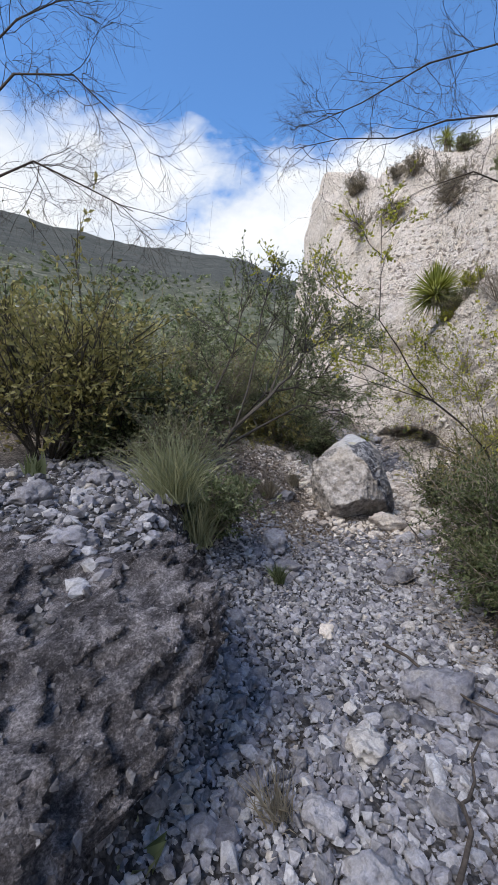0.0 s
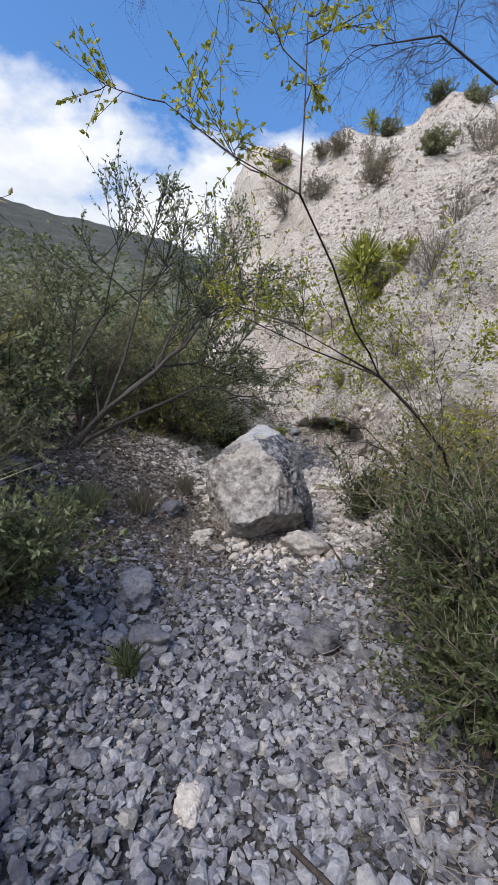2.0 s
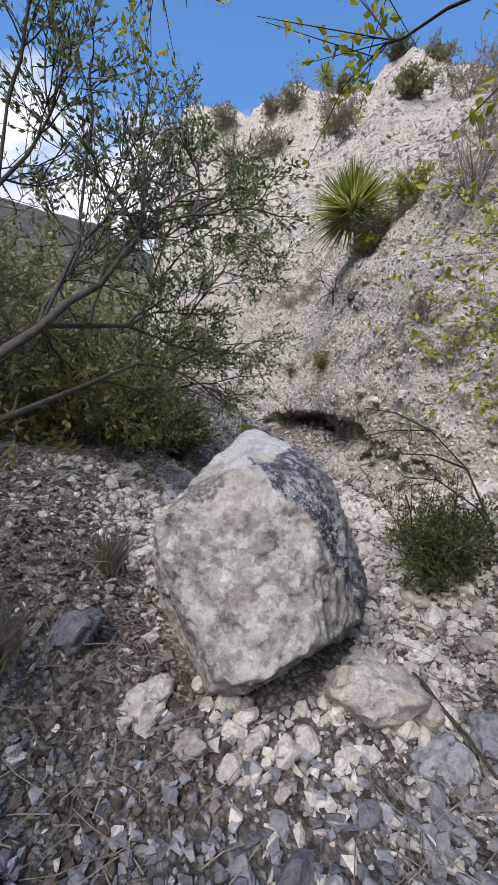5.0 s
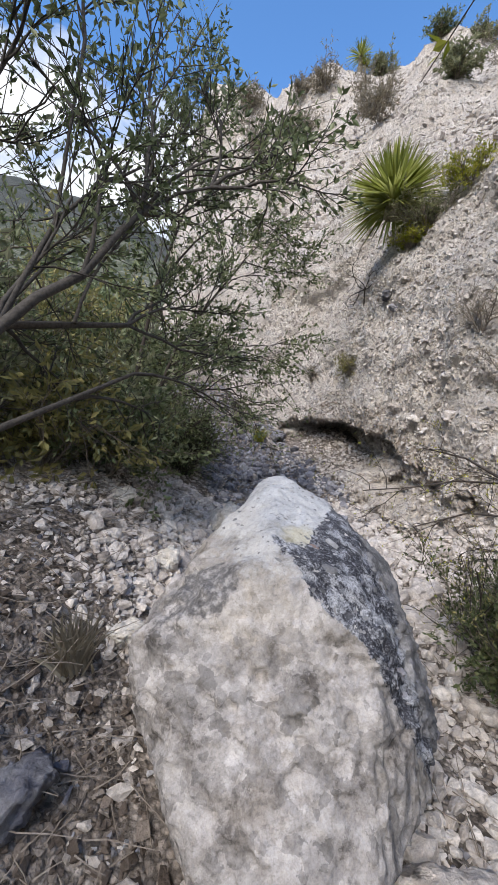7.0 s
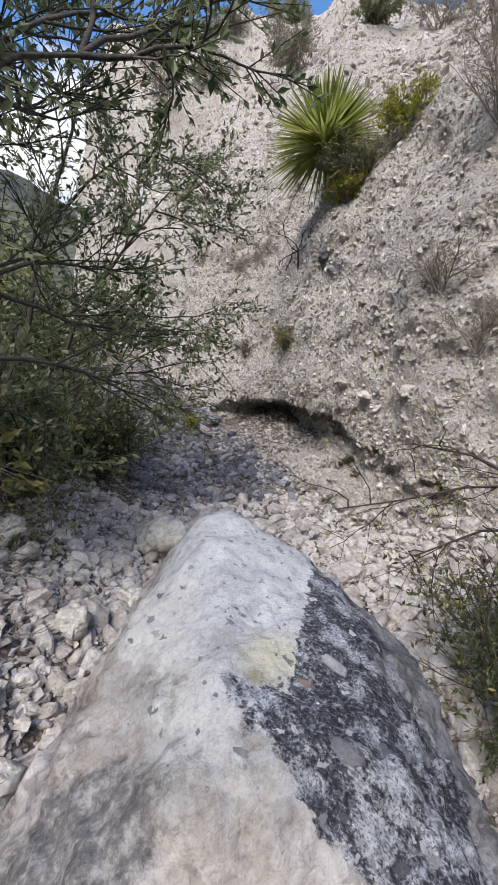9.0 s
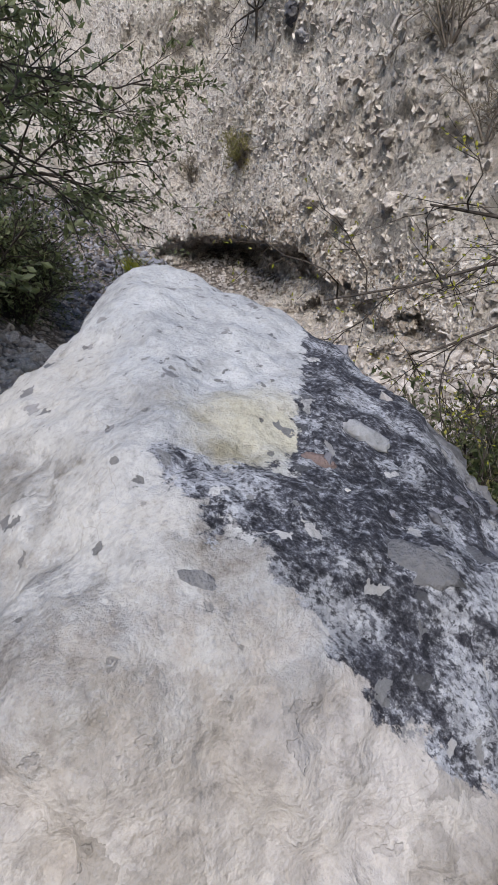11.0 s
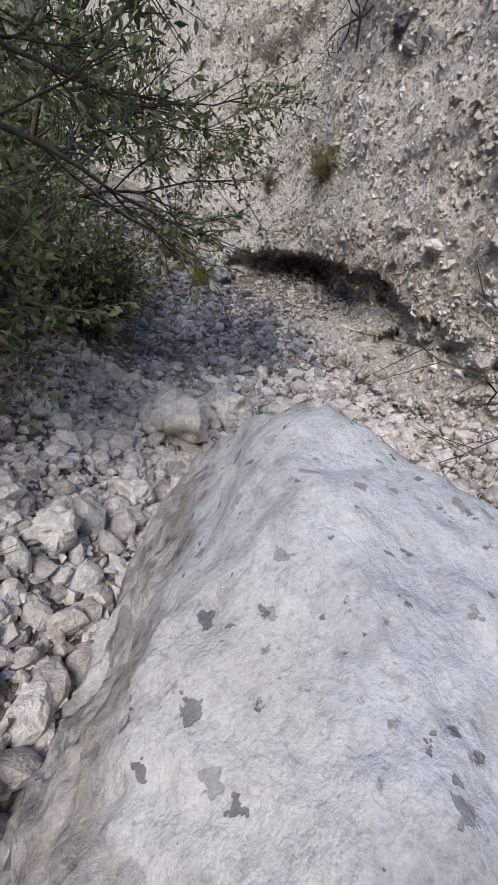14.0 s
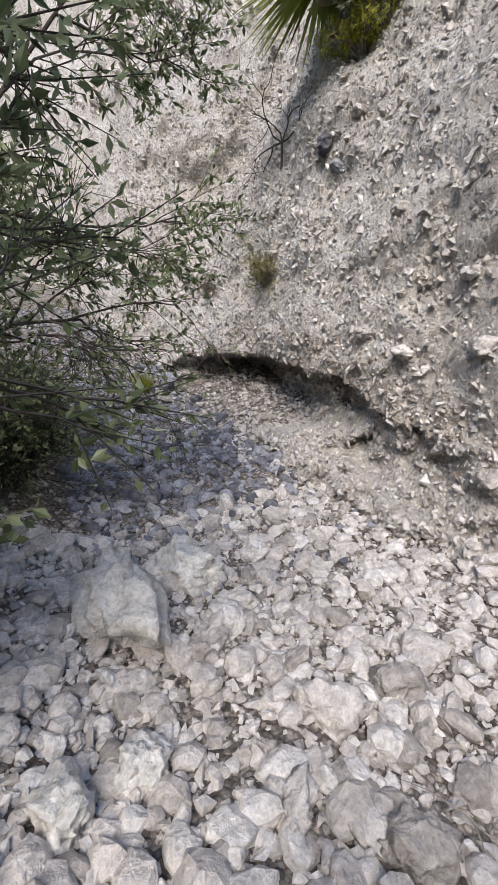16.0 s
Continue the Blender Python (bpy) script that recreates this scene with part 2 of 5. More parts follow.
    shift = n.add("ShaderNodeVectorMath", {0: along, "Scale": n.math("MULTIPLY", run, 0.42)}, operation="SCALE").outputs[0]
    drawn = n.add("ShaderNodeVectorMath", {0: pos, 1: shift}, operation="SUBTRACT").outputs[0]
    dark = n.ramp(n.noise(drawn, 170.0, 8.0, 0.78), [(0.42, (0.016, 0.016, 0.021)), (0.50, (0.045, 0.045, 0.054)), (0.56, (0.11, 0.112, 0.128)), (0.64, (0.34, 0.345, 0.37))])
    crust = n.math("MULTIPLY", n.ramp(n.noise(drawn, 16.0, 8.0, 0.76), [(0.51, 0.0), (0.55, 1.0)]), n.ramp(n.noise(drawn, 260.0, 6.0, 0.75), [(0.42, 0.1), (0.50, 1.0)]))
    dark = n.mix(n.math("MULTIPLY", crust, 0.85), dark, n.ramp(fine, [(0.35, (0.22, 0.225, 0.245)), (0.6, (0.45, 0.455, 0.48))]))
    dd, da, db = cells(38.0)
    dark = n.mix(n.math("MULTIPLY", n.ramp(dd, [(0.27, 0.9), (0.29, 0.0)]), n.ramp(da, [(0.55, 0.0), (0.56, 1.0)])), dark, n.ramp(db, [(0.0, (0.06, 0.06, 0.066)), (0.5, (0.13, 0.13, 0.137)), (0.8, (0.22, 0.215, 0.215)), (1.0, (0.50, 0.485, 0.47))]))
    def side_of(normal, offset):
        return n.math("ADD", n.add("ShaderNodeVectorMath", {0: pos, 1: normal}, operation="DOT_PRODUCT").outputs["Value"], offset)

    head = n.math("MAXIMUM", side_of((0.741, -0.61, -0.282), 2.881), side_of((-0.452, -0.885, -0.112), 6.023))
    lower = n.add("ShaderNodeMapRange", {0: xyz.outputs["Z"], 1: 1.46, 2: 1.36}).outputs[0]
    upper_b, lower_b = side_of((0.953, 0.27, 0.138), -3.138), side_of((0.866, 0.002, 0.5), -2.062)
    tail = n.math("ADD", n.math("MULTIPLY", lower, lower_b), n.math("MULTIPLY", n.math("SUBTRACT", 1.0, lower), upper_b))
    ragged = n.math("ADD", n.math("MINIMUM", head, tail), n.math("MULTIPLY", n.math("SUBTRACT", n.noise(drawn, 26.0, 7.0, 0.72), 0.49), 0.11))
    seam = n.add("ShaderNodeMapRange", {0: ragged, 1: -0.002, 2: 0.002}).outputs[0]
    # beyond the dark bed the flank turns to mid-grey cobbly rock
    flank = n.add("ShaderNodeMapRange", {0: n.math("ADD", n.math("SUBTRACT", n.add("ShaderNodeVectorMath", {0: pos, 1: (0.905, -0.311, 0.289)}, operation="DOT_PRODUCT").outputs["Value"], 0.235), n.math("MULTIPLY", n.math("SUBTRACT", mid, 0.5), 0.25)), 1: -0.01, 2: 0.01}).outputs[0]
    grey = n.mix(1.0, n.ramp(mid, [(0.35, (0.09, 0.088, 0.09)), (0.5, (0.19, 0.182, 0.18)), (0.65, (0.33, 0.315, 0.305))]), n.ramp(flake_b, [(0.0, 0.6), (1.0, 1.25)]), "MULTIPLY")
    dark = n.mix(n.math("MULTIPLY", flank, 0.75), dark, grey)
    c = n.mix(seam, pale, dark)
    # grey weathered patch on the other shoulder, drawn out down the slope
    patch = n.add("ShaderNodeVectorMath", {0: n.add("ShaderNodeVectorMath", {0: pos, 1: (1.15, 5.82, 1.42)}, operation="SUBTRACT").outputs[0], 1: (0.85, 1.0, 0.62)}, operation="MULTIPLY").outputs[0]
    patch = n.add("ShaderNodeVectorMath", {0: patch}, operation="LENGTH").outputs["Value"]
    pm = n.add("ShaderNodeMapRange", {0: n.math("ADD", patch, n.math("MULTIPLY", mid, 0.42)), 1: 0.33, 2: 0.30}).outputs[0]
    c = n.mix(n.math("MULTIPLY", pm, 0.85), c, n.ramp(n.noise(pos, 40.0, 6.0, 0.7), [(0.36, (0.05, 0.049, 0.052)), (0.5, (0.13, 0.122, 0.118)), (0.64, (0.33, 0.31, 0.295))]))
    c = n.mix(1.0, c, n.ramp(fine, [(0.30, 0.78), (0.5, 1.03)]), "MULTIPLY")
    pit = n.noise(pos, 30.0, 8.0, 0.68)
    c = n.mix(1.0, c, n.ramp(pit, [(0.32, 0.6), (0.38, 1.0)]), "MULTIPLY")
    grit = n.noise(pos, 210.0, 5.0, 0.7)
    c = n.mix(1.0, c, n.ramp(grit, [(0.34, 0.82), (0.48, 1.0), (0.66, 1.05)]), "MULTIPLY")
    streak = n.noise(n.add("ShaderNodeVectorMath", {0: pos, 1: (1.0, 1.0, 0.35)}, operation="MULTIPLY").outputs[0], 15.0, 6.0, 0.62, 0.5)
    c = n.mix(1.0, c, n.ramp(streak, [(0.32, 0.78), (0.44, 1.0), (0.7, 1.04)]), "MULTIPLY")
    h = n.math("ADD", n.math("MULTIPLY", n.noise(warped, 13.0, 5.0, 0.6), 0.9), n.math("ADD", n.math("ADD", n.math("MULTIPLY", n.noise(pos, 36.0, 4.0, 0.6), 0.8), n.math("MULTIPLY", n.math("MULTIPLY", n.math("ADD", scab_a, n.math("MULTIPLY", flake_b, 1.4)), n.math("SUBTRACT", 1.0, cap)), 0.5)), n.math("ADD", n.math("ADD", n.math("MULTIPLY", fine, 0.25), n.math("MULTIPLY", streak, 0.5)), n.math("MULTIPLY", n.math("ADD", clast, chip), -0.25))))
    finish(n, c, 0.9, h, 0.6, 0.018)
    return m


def ledge_material():
    m, n = material("dark_ledge_rock")
    pos = n.add("ShaderNodeNewGeometry").outputs["Position"]
    mid, fine = n.noise(pos, 6.0, 7.0, 0.7), n.noise(pos, 38.0, 7.0, 0.74)
    c = n.ramp(mid, [(0.36, (0.03, 0.027, 0.03)), (0.5, (0.10, 0.092, 0.098)), (0.61, (0.26, 0.24, 0.25))])
    c = n.mix(n.math("MULTIPLY", n.ramp(fine, [(0.52, 0.0), (0.60, 0.85)]), n.ramp(n.noise(pos, 3.0, 5.0, 0.65), [(0.42, 0.45), (0.6, 1.0)])), c, (0.34, 0.315, 0.325))
    c = n.mix(n.ramp(n.noise(pos, 14.0, 5.0, 0.6), [(0.55, 0.0), (0.7, 0.55)]), c, (0.035, 0.033, 0.032))
    grit = n.noise(pos, 110.0, 6.0, 0.75)
    c = n.mix(1.0, c, n.ramp(grit, [(0.35, 0.45), (0.5, 1.2), (0.62, 2.2)]), "MULTIPLY")
    finish(n, c, 0.92, n.math("ADD", n.math("ADD", fine, n.math("MULTIPLY", grit, 0.5)), n.math("MULTIPLY", mid, 2.0)), 1.0, 0.05)
    return m


def leaf_material(name, a, b, c):
    m, n = material(name)
    geo = n.add("ShaderNodeNewGeometry")
    col = n.ramp(geo.outputs["Random Per Island"], [(0.0, a), (0.5, b), (1.0, c)])
    col = n.mix(1.0, col, n.ramp(n.noise(geo.outputs["Position"], 3.0, 4.0, 0.6), [(0.3, 0.7), (0.7, 1.15)]), "MULTIPLY")
    finish(n, col, 0.42, subsurface=col)
    return m


def bark_material(name, a, b):
    m, n = material(name)
    pos = n.add("ShaderNodeNewGeometry").outputs["Position"]
    f = n.noise(pos, 55.0, 5.0, 0.7)
    finish(n, n.ramp(f, [(0.3, a), (0.7, b)]), 0.9, f, 0.5, 0.004)
    return m


M_GROUND, M_CLIFF, M_LEDGE, M_BOULDER = ground_material(), cliff_material(), ledge_material(), boulder_material()
M_LEAF_DARK = leaf_material("leaf_dark_green", (0.075, 0.095, 0.04), (0.175, 0.21, 0.10), (0.34, 0.37, 0.21))
M_LEAF_GREY = leaf_material("leaf_grey_green", (0.17, 0.185, 0.10), (0.29, 0.305, 0.17), (0.40, 0.395, 0.24))
M_LEAF_LIME = leaf_material("leaf_yellow_green", (0.22, 0.25, 0.03), (0.38, 0.39, 0.055), (0.54, 0.50, 0.10))
M_LEAF_OLIVE = leaf_material("leaf_olive", (0.17, 0.165, 0.06), (0.30, 0.28, 0.105), (0.43, 0.38, 0.16))
M_STRAW = leaf_material("dry_straw", (0.20, 0.17, 0.12), (0.30, 0.26, 0.19), (0.40, 0.36, 0.28))
M_SOTOL = leaf_material("sotol_blade", (0.17, 0.19, 0.035), (0.30, 0.33, 0.07), (0.46, 0.47, 0.16))
M_LEAF_SAGE = leaf_material("leaf_sage_green", (0.05, 0.066, 0.03), (0.105, 0.13, 0.056), (0.21, 0.225, 0.11))
M_BARK = bark_material("grey_bark", (0.03, 0.026, 0.023), (0.10, 0.09, 0.08))
M_TWIG = bark_material("dry_twig", (0.13, 0.105, 0.085), (0.30, 0.26, 0.22))
M_DARKBARK = bark_material("dark_bark", (0.03, 0.024, 0.02), (0.085, 0.07, 0.06))


# ---------------------------------------------------------------- building helpers
def mesh_object(name, verts, faces, mat, parent=None, smooth=False):
    me = bpy.data.meshes.new(name)
    me.from_pydata([tuple(v) for v in verts], [], faces)
    me.materials.append(mat)
    if smooth:
        me.polygons.foreach_set("use_smooth", [True] * len(me.polygons))
    me.update()
    ob = new(name, me)
    if parent is not None:
        ob.parent = parent
    return ob


def smooth01(x):
    x = np.clip(x, 0.0, 1.0)
    return x * x * (3 - 2 * x)


def fbm(x, y, z, octaves=5, h=0.9):
    return noise.fractal(Vector((x, y, z)), h, 2.1, octaves)


# ---------------------------------------------------------------- lie of the land
Y_KNOTS = (-8.0, 0.0, 2.0, 3.0, 4.0, 5.2, 6.0, 7.4, 8.2, 9.5, 11.8, 13.0, 18.0)
BED_Z = (-0.75, -0.1, 0.0, 0.05, 0.15, 0.36, 0.55, 0.75, 0.74, 0.93, 1.06, 1.32, 2.0)
BED_X = (0.4, 0.7, 0.8, 0.95, 1.1, 1.5, 1.9, 2.55, 2.8, 3.0, 3.0, 2.9, 2.4)
BED_W = (1.2, 0.85, 0.8, 0.8, 0.8, 0.75, 0.8, 0.9, 0.95, 0.9, 0.75, 0.7, 0.9)


def terrain(x, y):
    """Height of the ground; arrays in, array out."""
    x, y = np.asarray(x, float), np.asarray(y, float)
    zb, xc, hw = np.interp(y, Y_KNOTS, BED_Z), np.interp(y, Y_KNOTS, BED_X), np.interp(y, Y_KNOTS, BED_W)
    dl, dr = np.maximum(xc - hw - x, 0), np.maximum(x - xc - hw, 0)
    z = zb + 0.06 * ((x - xc) / np.maximum(hw, 0.1)).clip(-1, 1) ** 2
    z = z + 0.55 * smooth01(dl / 1.3) + 0.10 * np.minimum(dl, 6) + 0.30 * smooth01(dr / 0.9) + 0.22 * np.minimum(dr, 4)
    # terrace behind the rock ledge
    top = np.interp(y, (0.0, 0.9, 1.5, 2.2, 3.0, 4.0, 5.5), (0.05, 0.28, 0.58, 0.93, 1.06, 1.2, 1.4))
    t = smooth01((-0.38 - x) / 0.3) * smooth01((6.4 - y) / 1.6)
    z = np.where(t > 0, np.maximum(z, z * (1 - t) + top * t), z)
    # rubble heaped under the boulder
    z = z + 0.16 * np.exp(-((x - 1.5) / 0.55) ** 2 - ((y - 5.75) / 0.45) ** 2)
    # the hills
    r, az = np.hypot(x, y), np.degrees(np.arctan2(x, y))
    ridge = np.interp(az, (-180, -120, -75, -31, -11, 5, 20, 40, 90, 180), (0.12, 0.3, 0.645, 0.645, 0.515, 0.398, 0.33, 0.25, 0.12, 0.12))
    near = np.minimum(np.interp(r, (9, 14, 30, 60, 120), (0.05, 0.11, 0.21, 0.30, 0.385)), ridge * 0.86)
    tan = np.where(r < 120, near, np.interp(r, (120, 260), (0, 1)) * (ridge - ridge * 0.86) + near)
    hill = 1.2 + np.minimum(r, 262) * tan - np.maximum(r - 262, 0) * 0.3
    return z * (1 - smooth01((r - 10) / 6)) + np.maximum(hill, -30) * smooth01((r - 10) / 6)


def spacing(lo, hi, fine_lo, fine_hi, step, grow=1.16):
    a = list(np.arange(fine_lo, fine_hi, step))
    s, v = step, fine_lo
    while v > lo:
        s *= grow
        v -= s
        a.insert(0, max(v, lo))
    s, v = step, a[-1]
    while v < hi:
        s *= grow
        v += s
        a.append(min(v, hi))
    return np.array(a)


def grid_faces(nu, nv):
    return [(i * nv + j, (i + 1) * nv + j, (i + 1) * nv + j + 1, i * nv + j + 1) for i in range(nu - 1) for j in range(nv - 1)]


def build_ground():
    xs, ys = spacing(-420, 420, -2.5, 5.0, 0.1, 1.07), spacing(-420, 420, 0.2, 13.5, 0.1, 1.07)
    gx, gy = np.meshgrid(xs, ys, indexing="ij")
    gz = terrain(gx, gy)
    verts = []
    for x, y, z in zip(gx.ravel(), gy.ravel(), gz.ravel()):
        r = math.hypot(x, y - 5)
        k = 0.05 if r < 14 else min(0.05 + (r - 14) * 0.012, 1.3)
        f = 1.6 if r < 14 else 1.6 / (1 + (r - 14) * 0.06)
        verts.append((x, y, z + k * fbm(x * f, y * f, 0.3, 4)))
    ob = mesh_object("ground", verts, grid_faces(len(xs), len(ys)), M_GROUND, smooth=True)
    return tagged(ob, "dry gravel arroyo bed rising between stony banks and scrub hills", "ground", kind="structure")


ground = build_ground()

# ---------------------------------------------------------------- cliff
FOOT = ((9.0, -5.0), (6.6, 0.5), (5.0, 3.8), (4.3, 6.2), (3.98, 7.8), (3.98, 9.2), (4.12, 10.4), (4.0, 11.3), (3.55, 12.3), (3.1, 15.0), (2.65, 19.0), (2.3, 23.0), (2.15, 26.0), (3.2, 30.0), (9.0, 35.0))
RISE_Z = (0.0, 2.0, 3.0, 4.0, 5.0, 8.0, 11.0, 15.0, 18.0, 18.8)
RISE_O = (-0.2, 0.0, 0.25, 0.5, 0.9, 3.0, 5.0, 8.5, 11.0, 17.0)
LIP_Y, LIP_Z = (7.0, 7.8, 8.4, 9.0, 10.0, 10.8, 11.4, 12.0), (1.2, 1.42, 1.62, 1.86, 1.98, 2.02, 2.0, 1.9)
CAVE_D = (0.0, 0.10, 0.24, 0.5, 0.95, 0.9, 0.4, 0.0)


def build_cliff():
    foot = np.array(FOOT)
    arc = np.concatenate([[0], np.cumsum(np.hypot(*np.diff(foot, axis=0).T))])
    a0, a1 = np.interp((6.8, 12.5), foot[:, 1], arc)
    s = spacing(0, arc[-1], a0, a1, 0.035, 1.06)
    fx, fy = np.interp(s, arc, foot[:, 0]), np.interp(s, arc, foot[:, 1])
    zz = spacing(-0.6, 18.8, 0.8, 4.2, 0.035, 1.035)
    verts = []
    for x0, y0 in zip(fx, fy):
        fac = np.interp(y0, (0, 5, 8, 9.5, 11, 14, 20, 26, 30), (1.8, 1.45, 1.35, 1.0, 0.9, 0.75, 0.55, 0.4, 0.6))
        way = np.interp(y0, (7.8, 10.4, 12.5), (36.9, 49.0, 60.0))
        wx, wy = math.cos(radians(way)), math.sin(radians(way))
        lip, cave = np.interp(y0, LIP_Y, LIP_Z), np.interp(y0, LIP_Y, CAVE_D)
        lip += 0.09 * noise.noise((y0 * 2.3, 4.0, 1.0)) + 0.05 * noise.noise((y0 * 7.0, 1.0, 6.0))
        crest = np.interp(y0, (6, 11, 14, 17, 22), (0.93, 0.87, 0.88, 0.97, 1.06)) - 0.03 * noise.noise((x0 * 0.5, y0 * 0.5, 2.0))
        for z in zz:
            o = np.interp(z, RISE_Z, RISE_O) * fac
            if cave > 0 and z < lip:
                o += cave * float(smooth01((lip - z) / 0.07)) * float(smooth01((z - lip + 0.85) / 0.5))
            if z < 1.6:
                o -= (1.6 - z) * 0.35
            x, y = x0 + wx * o, y0 + wy * o
            k = min(1.0, 0.35 + z * 0.14)
            d = 0.55 * k * fbm(x * 0.35, y * 0.35, z * 0.35, 3) + 0.13 * fbm(x * 1.7, y * 1.7, z * 1.7, 4) + 0.035 * fbm(x * 7, y * 7, z * 7, 3)
            if 0.8 < z < 5 and 6.5 < y0 < 13:
                d += 0.045 * noise.voronoi((x * 8, y * 8, z * 8))[0][0]
            if cave > 0.05 and z < lip:
                d += 0.16 * fbm(x * 4, y * 4, z * 8, 4) + 0.12 * (noise.voronoi((x * 7, y * 7, z * 9))[0][0] - 0.3)
            if z > 6:
                d += 0.35 * abs(noise.noise((x * 0.9, y * 0.9, z * 0.25)))
            verts.append((x + wx * d, y + wy * d, z * (1 + (crest - 1) * float(smooth01((z - 4) / 6)))))
    ob = mesh_object("cliff", verts, grid_faces(len(s), len(zz)), M_CLIFF, smooth=True)
    return tagged(ob, "pale beige eroded conglomerate cliff with an undercut hollow at its foot", "cliff", kind="structure")


cliff = build_cliff()

# ---------------------------------------------------------------- rock shapes
def cut_rock(name, centre, planes, mat, subdiv=5, rough=0.05, label="", category="boulder", soft=0.04, chips=0.0):
    """A boulder as a block cut by planes (normal, distance from its centre), with worn edges and a broken surface."""
    bm = bmesh.new()
    bmesh.ops.create_icosphere(bm, subdivisions=subdiv, radius=1.0)
    ns = np.array([Vector(p[:3]).normalized() for p in planes])
    ds = np.array([p[3] for p in planes])
    c = Vector(centre)
    for v in bm.verts:
        u = v.co.normalized()
        dots = ns @ np.array(u)
        k = np.where(dots > 1e-3, ds / np.maximum(dots, 1e-3), 9.0)
        m = k.min()
        r = m - soft * math.log(np.exp(-(k - m) / soft).sum())
        p = c + u * r
        f = rough * (0.8 * fbm(p.x * 2.2, p.y * 2.2, p.z * 2.2, 4) + 0.42 * fbm(p.x * 8, p.y * 8, p.z * 8, 3) + 0.26 * fbm(p.x * 26, p.y * 26, p.z * 26, 3))
        if chips:
            worn = 1.0 - 0.72 * float(smooth01((p.z - 1.42) / 0.14))
            q = p + 0.05 * Vector((noise.noise(p * 7), noise.noise(p * 7 + Vector((9, 0, 0))), noise.noise(p * 7 + Vector((0, 9, 0)))))
            for scale, amount in ((5.5, 0.55), (12.0, 0.75), (27.0, 0.6)):
                d, at = noise.voronoi(q * scale)
                f += chips * worn * amount * (1.3 * (noise.cell(at[0] * 3.1) * 0.5 + 0.5) - 0.65 + 0.5 * (d[0] - 0.35))
        v.co = u * (r + f)
    me = bpy.data.meshes.new(name)
    bm.to_mesh(me)
    bm.free()
    me.materials.append(mat)
    me.polygons.foreach_set("use_smooth", [True] * len(me.polygons))
    ob = new(name, me)
    ob.location = c
    return tagged(ob, label, category)


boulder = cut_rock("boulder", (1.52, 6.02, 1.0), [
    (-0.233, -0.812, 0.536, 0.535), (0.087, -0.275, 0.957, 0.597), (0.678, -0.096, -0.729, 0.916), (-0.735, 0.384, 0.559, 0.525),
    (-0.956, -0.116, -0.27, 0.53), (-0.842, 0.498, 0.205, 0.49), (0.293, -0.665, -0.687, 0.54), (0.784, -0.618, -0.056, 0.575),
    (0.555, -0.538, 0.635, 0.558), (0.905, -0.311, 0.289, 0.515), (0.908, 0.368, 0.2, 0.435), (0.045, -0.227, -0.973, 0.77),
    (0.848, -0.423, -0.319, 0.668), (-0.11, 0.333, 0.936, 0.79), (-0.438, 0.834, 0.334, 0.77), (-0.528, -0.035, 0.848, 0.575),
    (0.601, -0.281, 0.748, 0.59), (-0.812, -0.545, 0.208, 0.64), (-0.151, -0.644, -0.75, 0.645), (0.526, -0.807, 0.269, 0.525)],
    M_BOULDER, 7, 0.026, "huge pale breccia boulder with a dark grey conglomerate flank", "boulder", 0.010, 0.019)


def hull_stone(rng, flat=0.6, n=11):
    """Vertices and faces of one worn blocky fragment about 1 across."""
    bm = bmesh.new()
    long = rng.uniform(0.9, 1.3)
    for _ in range(n):
        v = Vector(rng.normal(size=3)).normalized()
        m = max(abs(v.x), abs(v.y), abs(v.z))
        v = v * (0.5 / m ** 0.55) * (0.86 + 0.2 * rng.random())
        bm.verts.new((v.x * long, v.y * 0.85, v.z * flat))
    res = bmesh.ops.convex_hull(bm, input=bm.verts)
    bmesh.ops.delete(bm, geom=[g for g in res["geom_interior"] if isinstance(g, bmesh.types.BMVert)], context="VERTS")
    bm.verts.index_update()
    out = np.array([v.co[:] for v in bm.verts]), [tuple(v.index for v in f.verts) for f in bm.faces]
    bm.free()
    return out


RNG = np.random.default_rng(7)
STONES = [hull_stone(RNG, RNG.uniform(0.4, 0.85), int(RNG.integers(12, 17))) for _ in range(48)]


CHIPS = [hull_stone(RNG, RNG.uniform(0.45, 0.85), int(RNG.integers(8, 11))) for _ in range(40)]


def cobble(seed, sub=2):
    """A broken limestone block with chipped edges, 1 across: a ball cut by random planes."""
    rng = np.random.default_rng(seed)
    bm = bmesh.new()
    bmesh.ops.create_icosphere(bm, subdivisions=sub, radius=1.0)
    size = np.array([rng.uniform(0.95, 1.25), rng.uniform(0.75, 1.0), rng.uniform(0.5, 0.85)])
    o = rng.uniform(0, 90)
    ns = rng.normal(size=(20, 3))
    ns[:6] = np.array([(1, 0, 0), (-1, 0, 0), (0, 1, 0), (0, -1, 0), (0, 0, 1), (0, 0, -1)]) + 0.3 * rng.normal(size=(6, 3))
    ns /= np.linalg.norm(ns, axis=1)[:, None]
    ds = rng.uniform(0.40, 0.52, 20)
    for v in bm.verts:
        u = np.array(v.co)
        dots = ns @ u
        r = np.where(dots > 0.05, ds / np.maximum(dots, 0.05), 9).min()
        r *= 1 + 0.13 * fbm(u[0] * 2 + o, u[1] * 2, u[2] * 2, 3) + 0.07 * fbm(u[0] * 6 + o, u[1] * 6, u[2] * 6, 2)
        v.co = Vector(u * r * size)
    bm.verts.index_update()
    out = np.array([v.co[:] for v in bm.verts]), [tuple(v.index for v in f.verts) for f in bm.faces]
    bm.free()
    return out


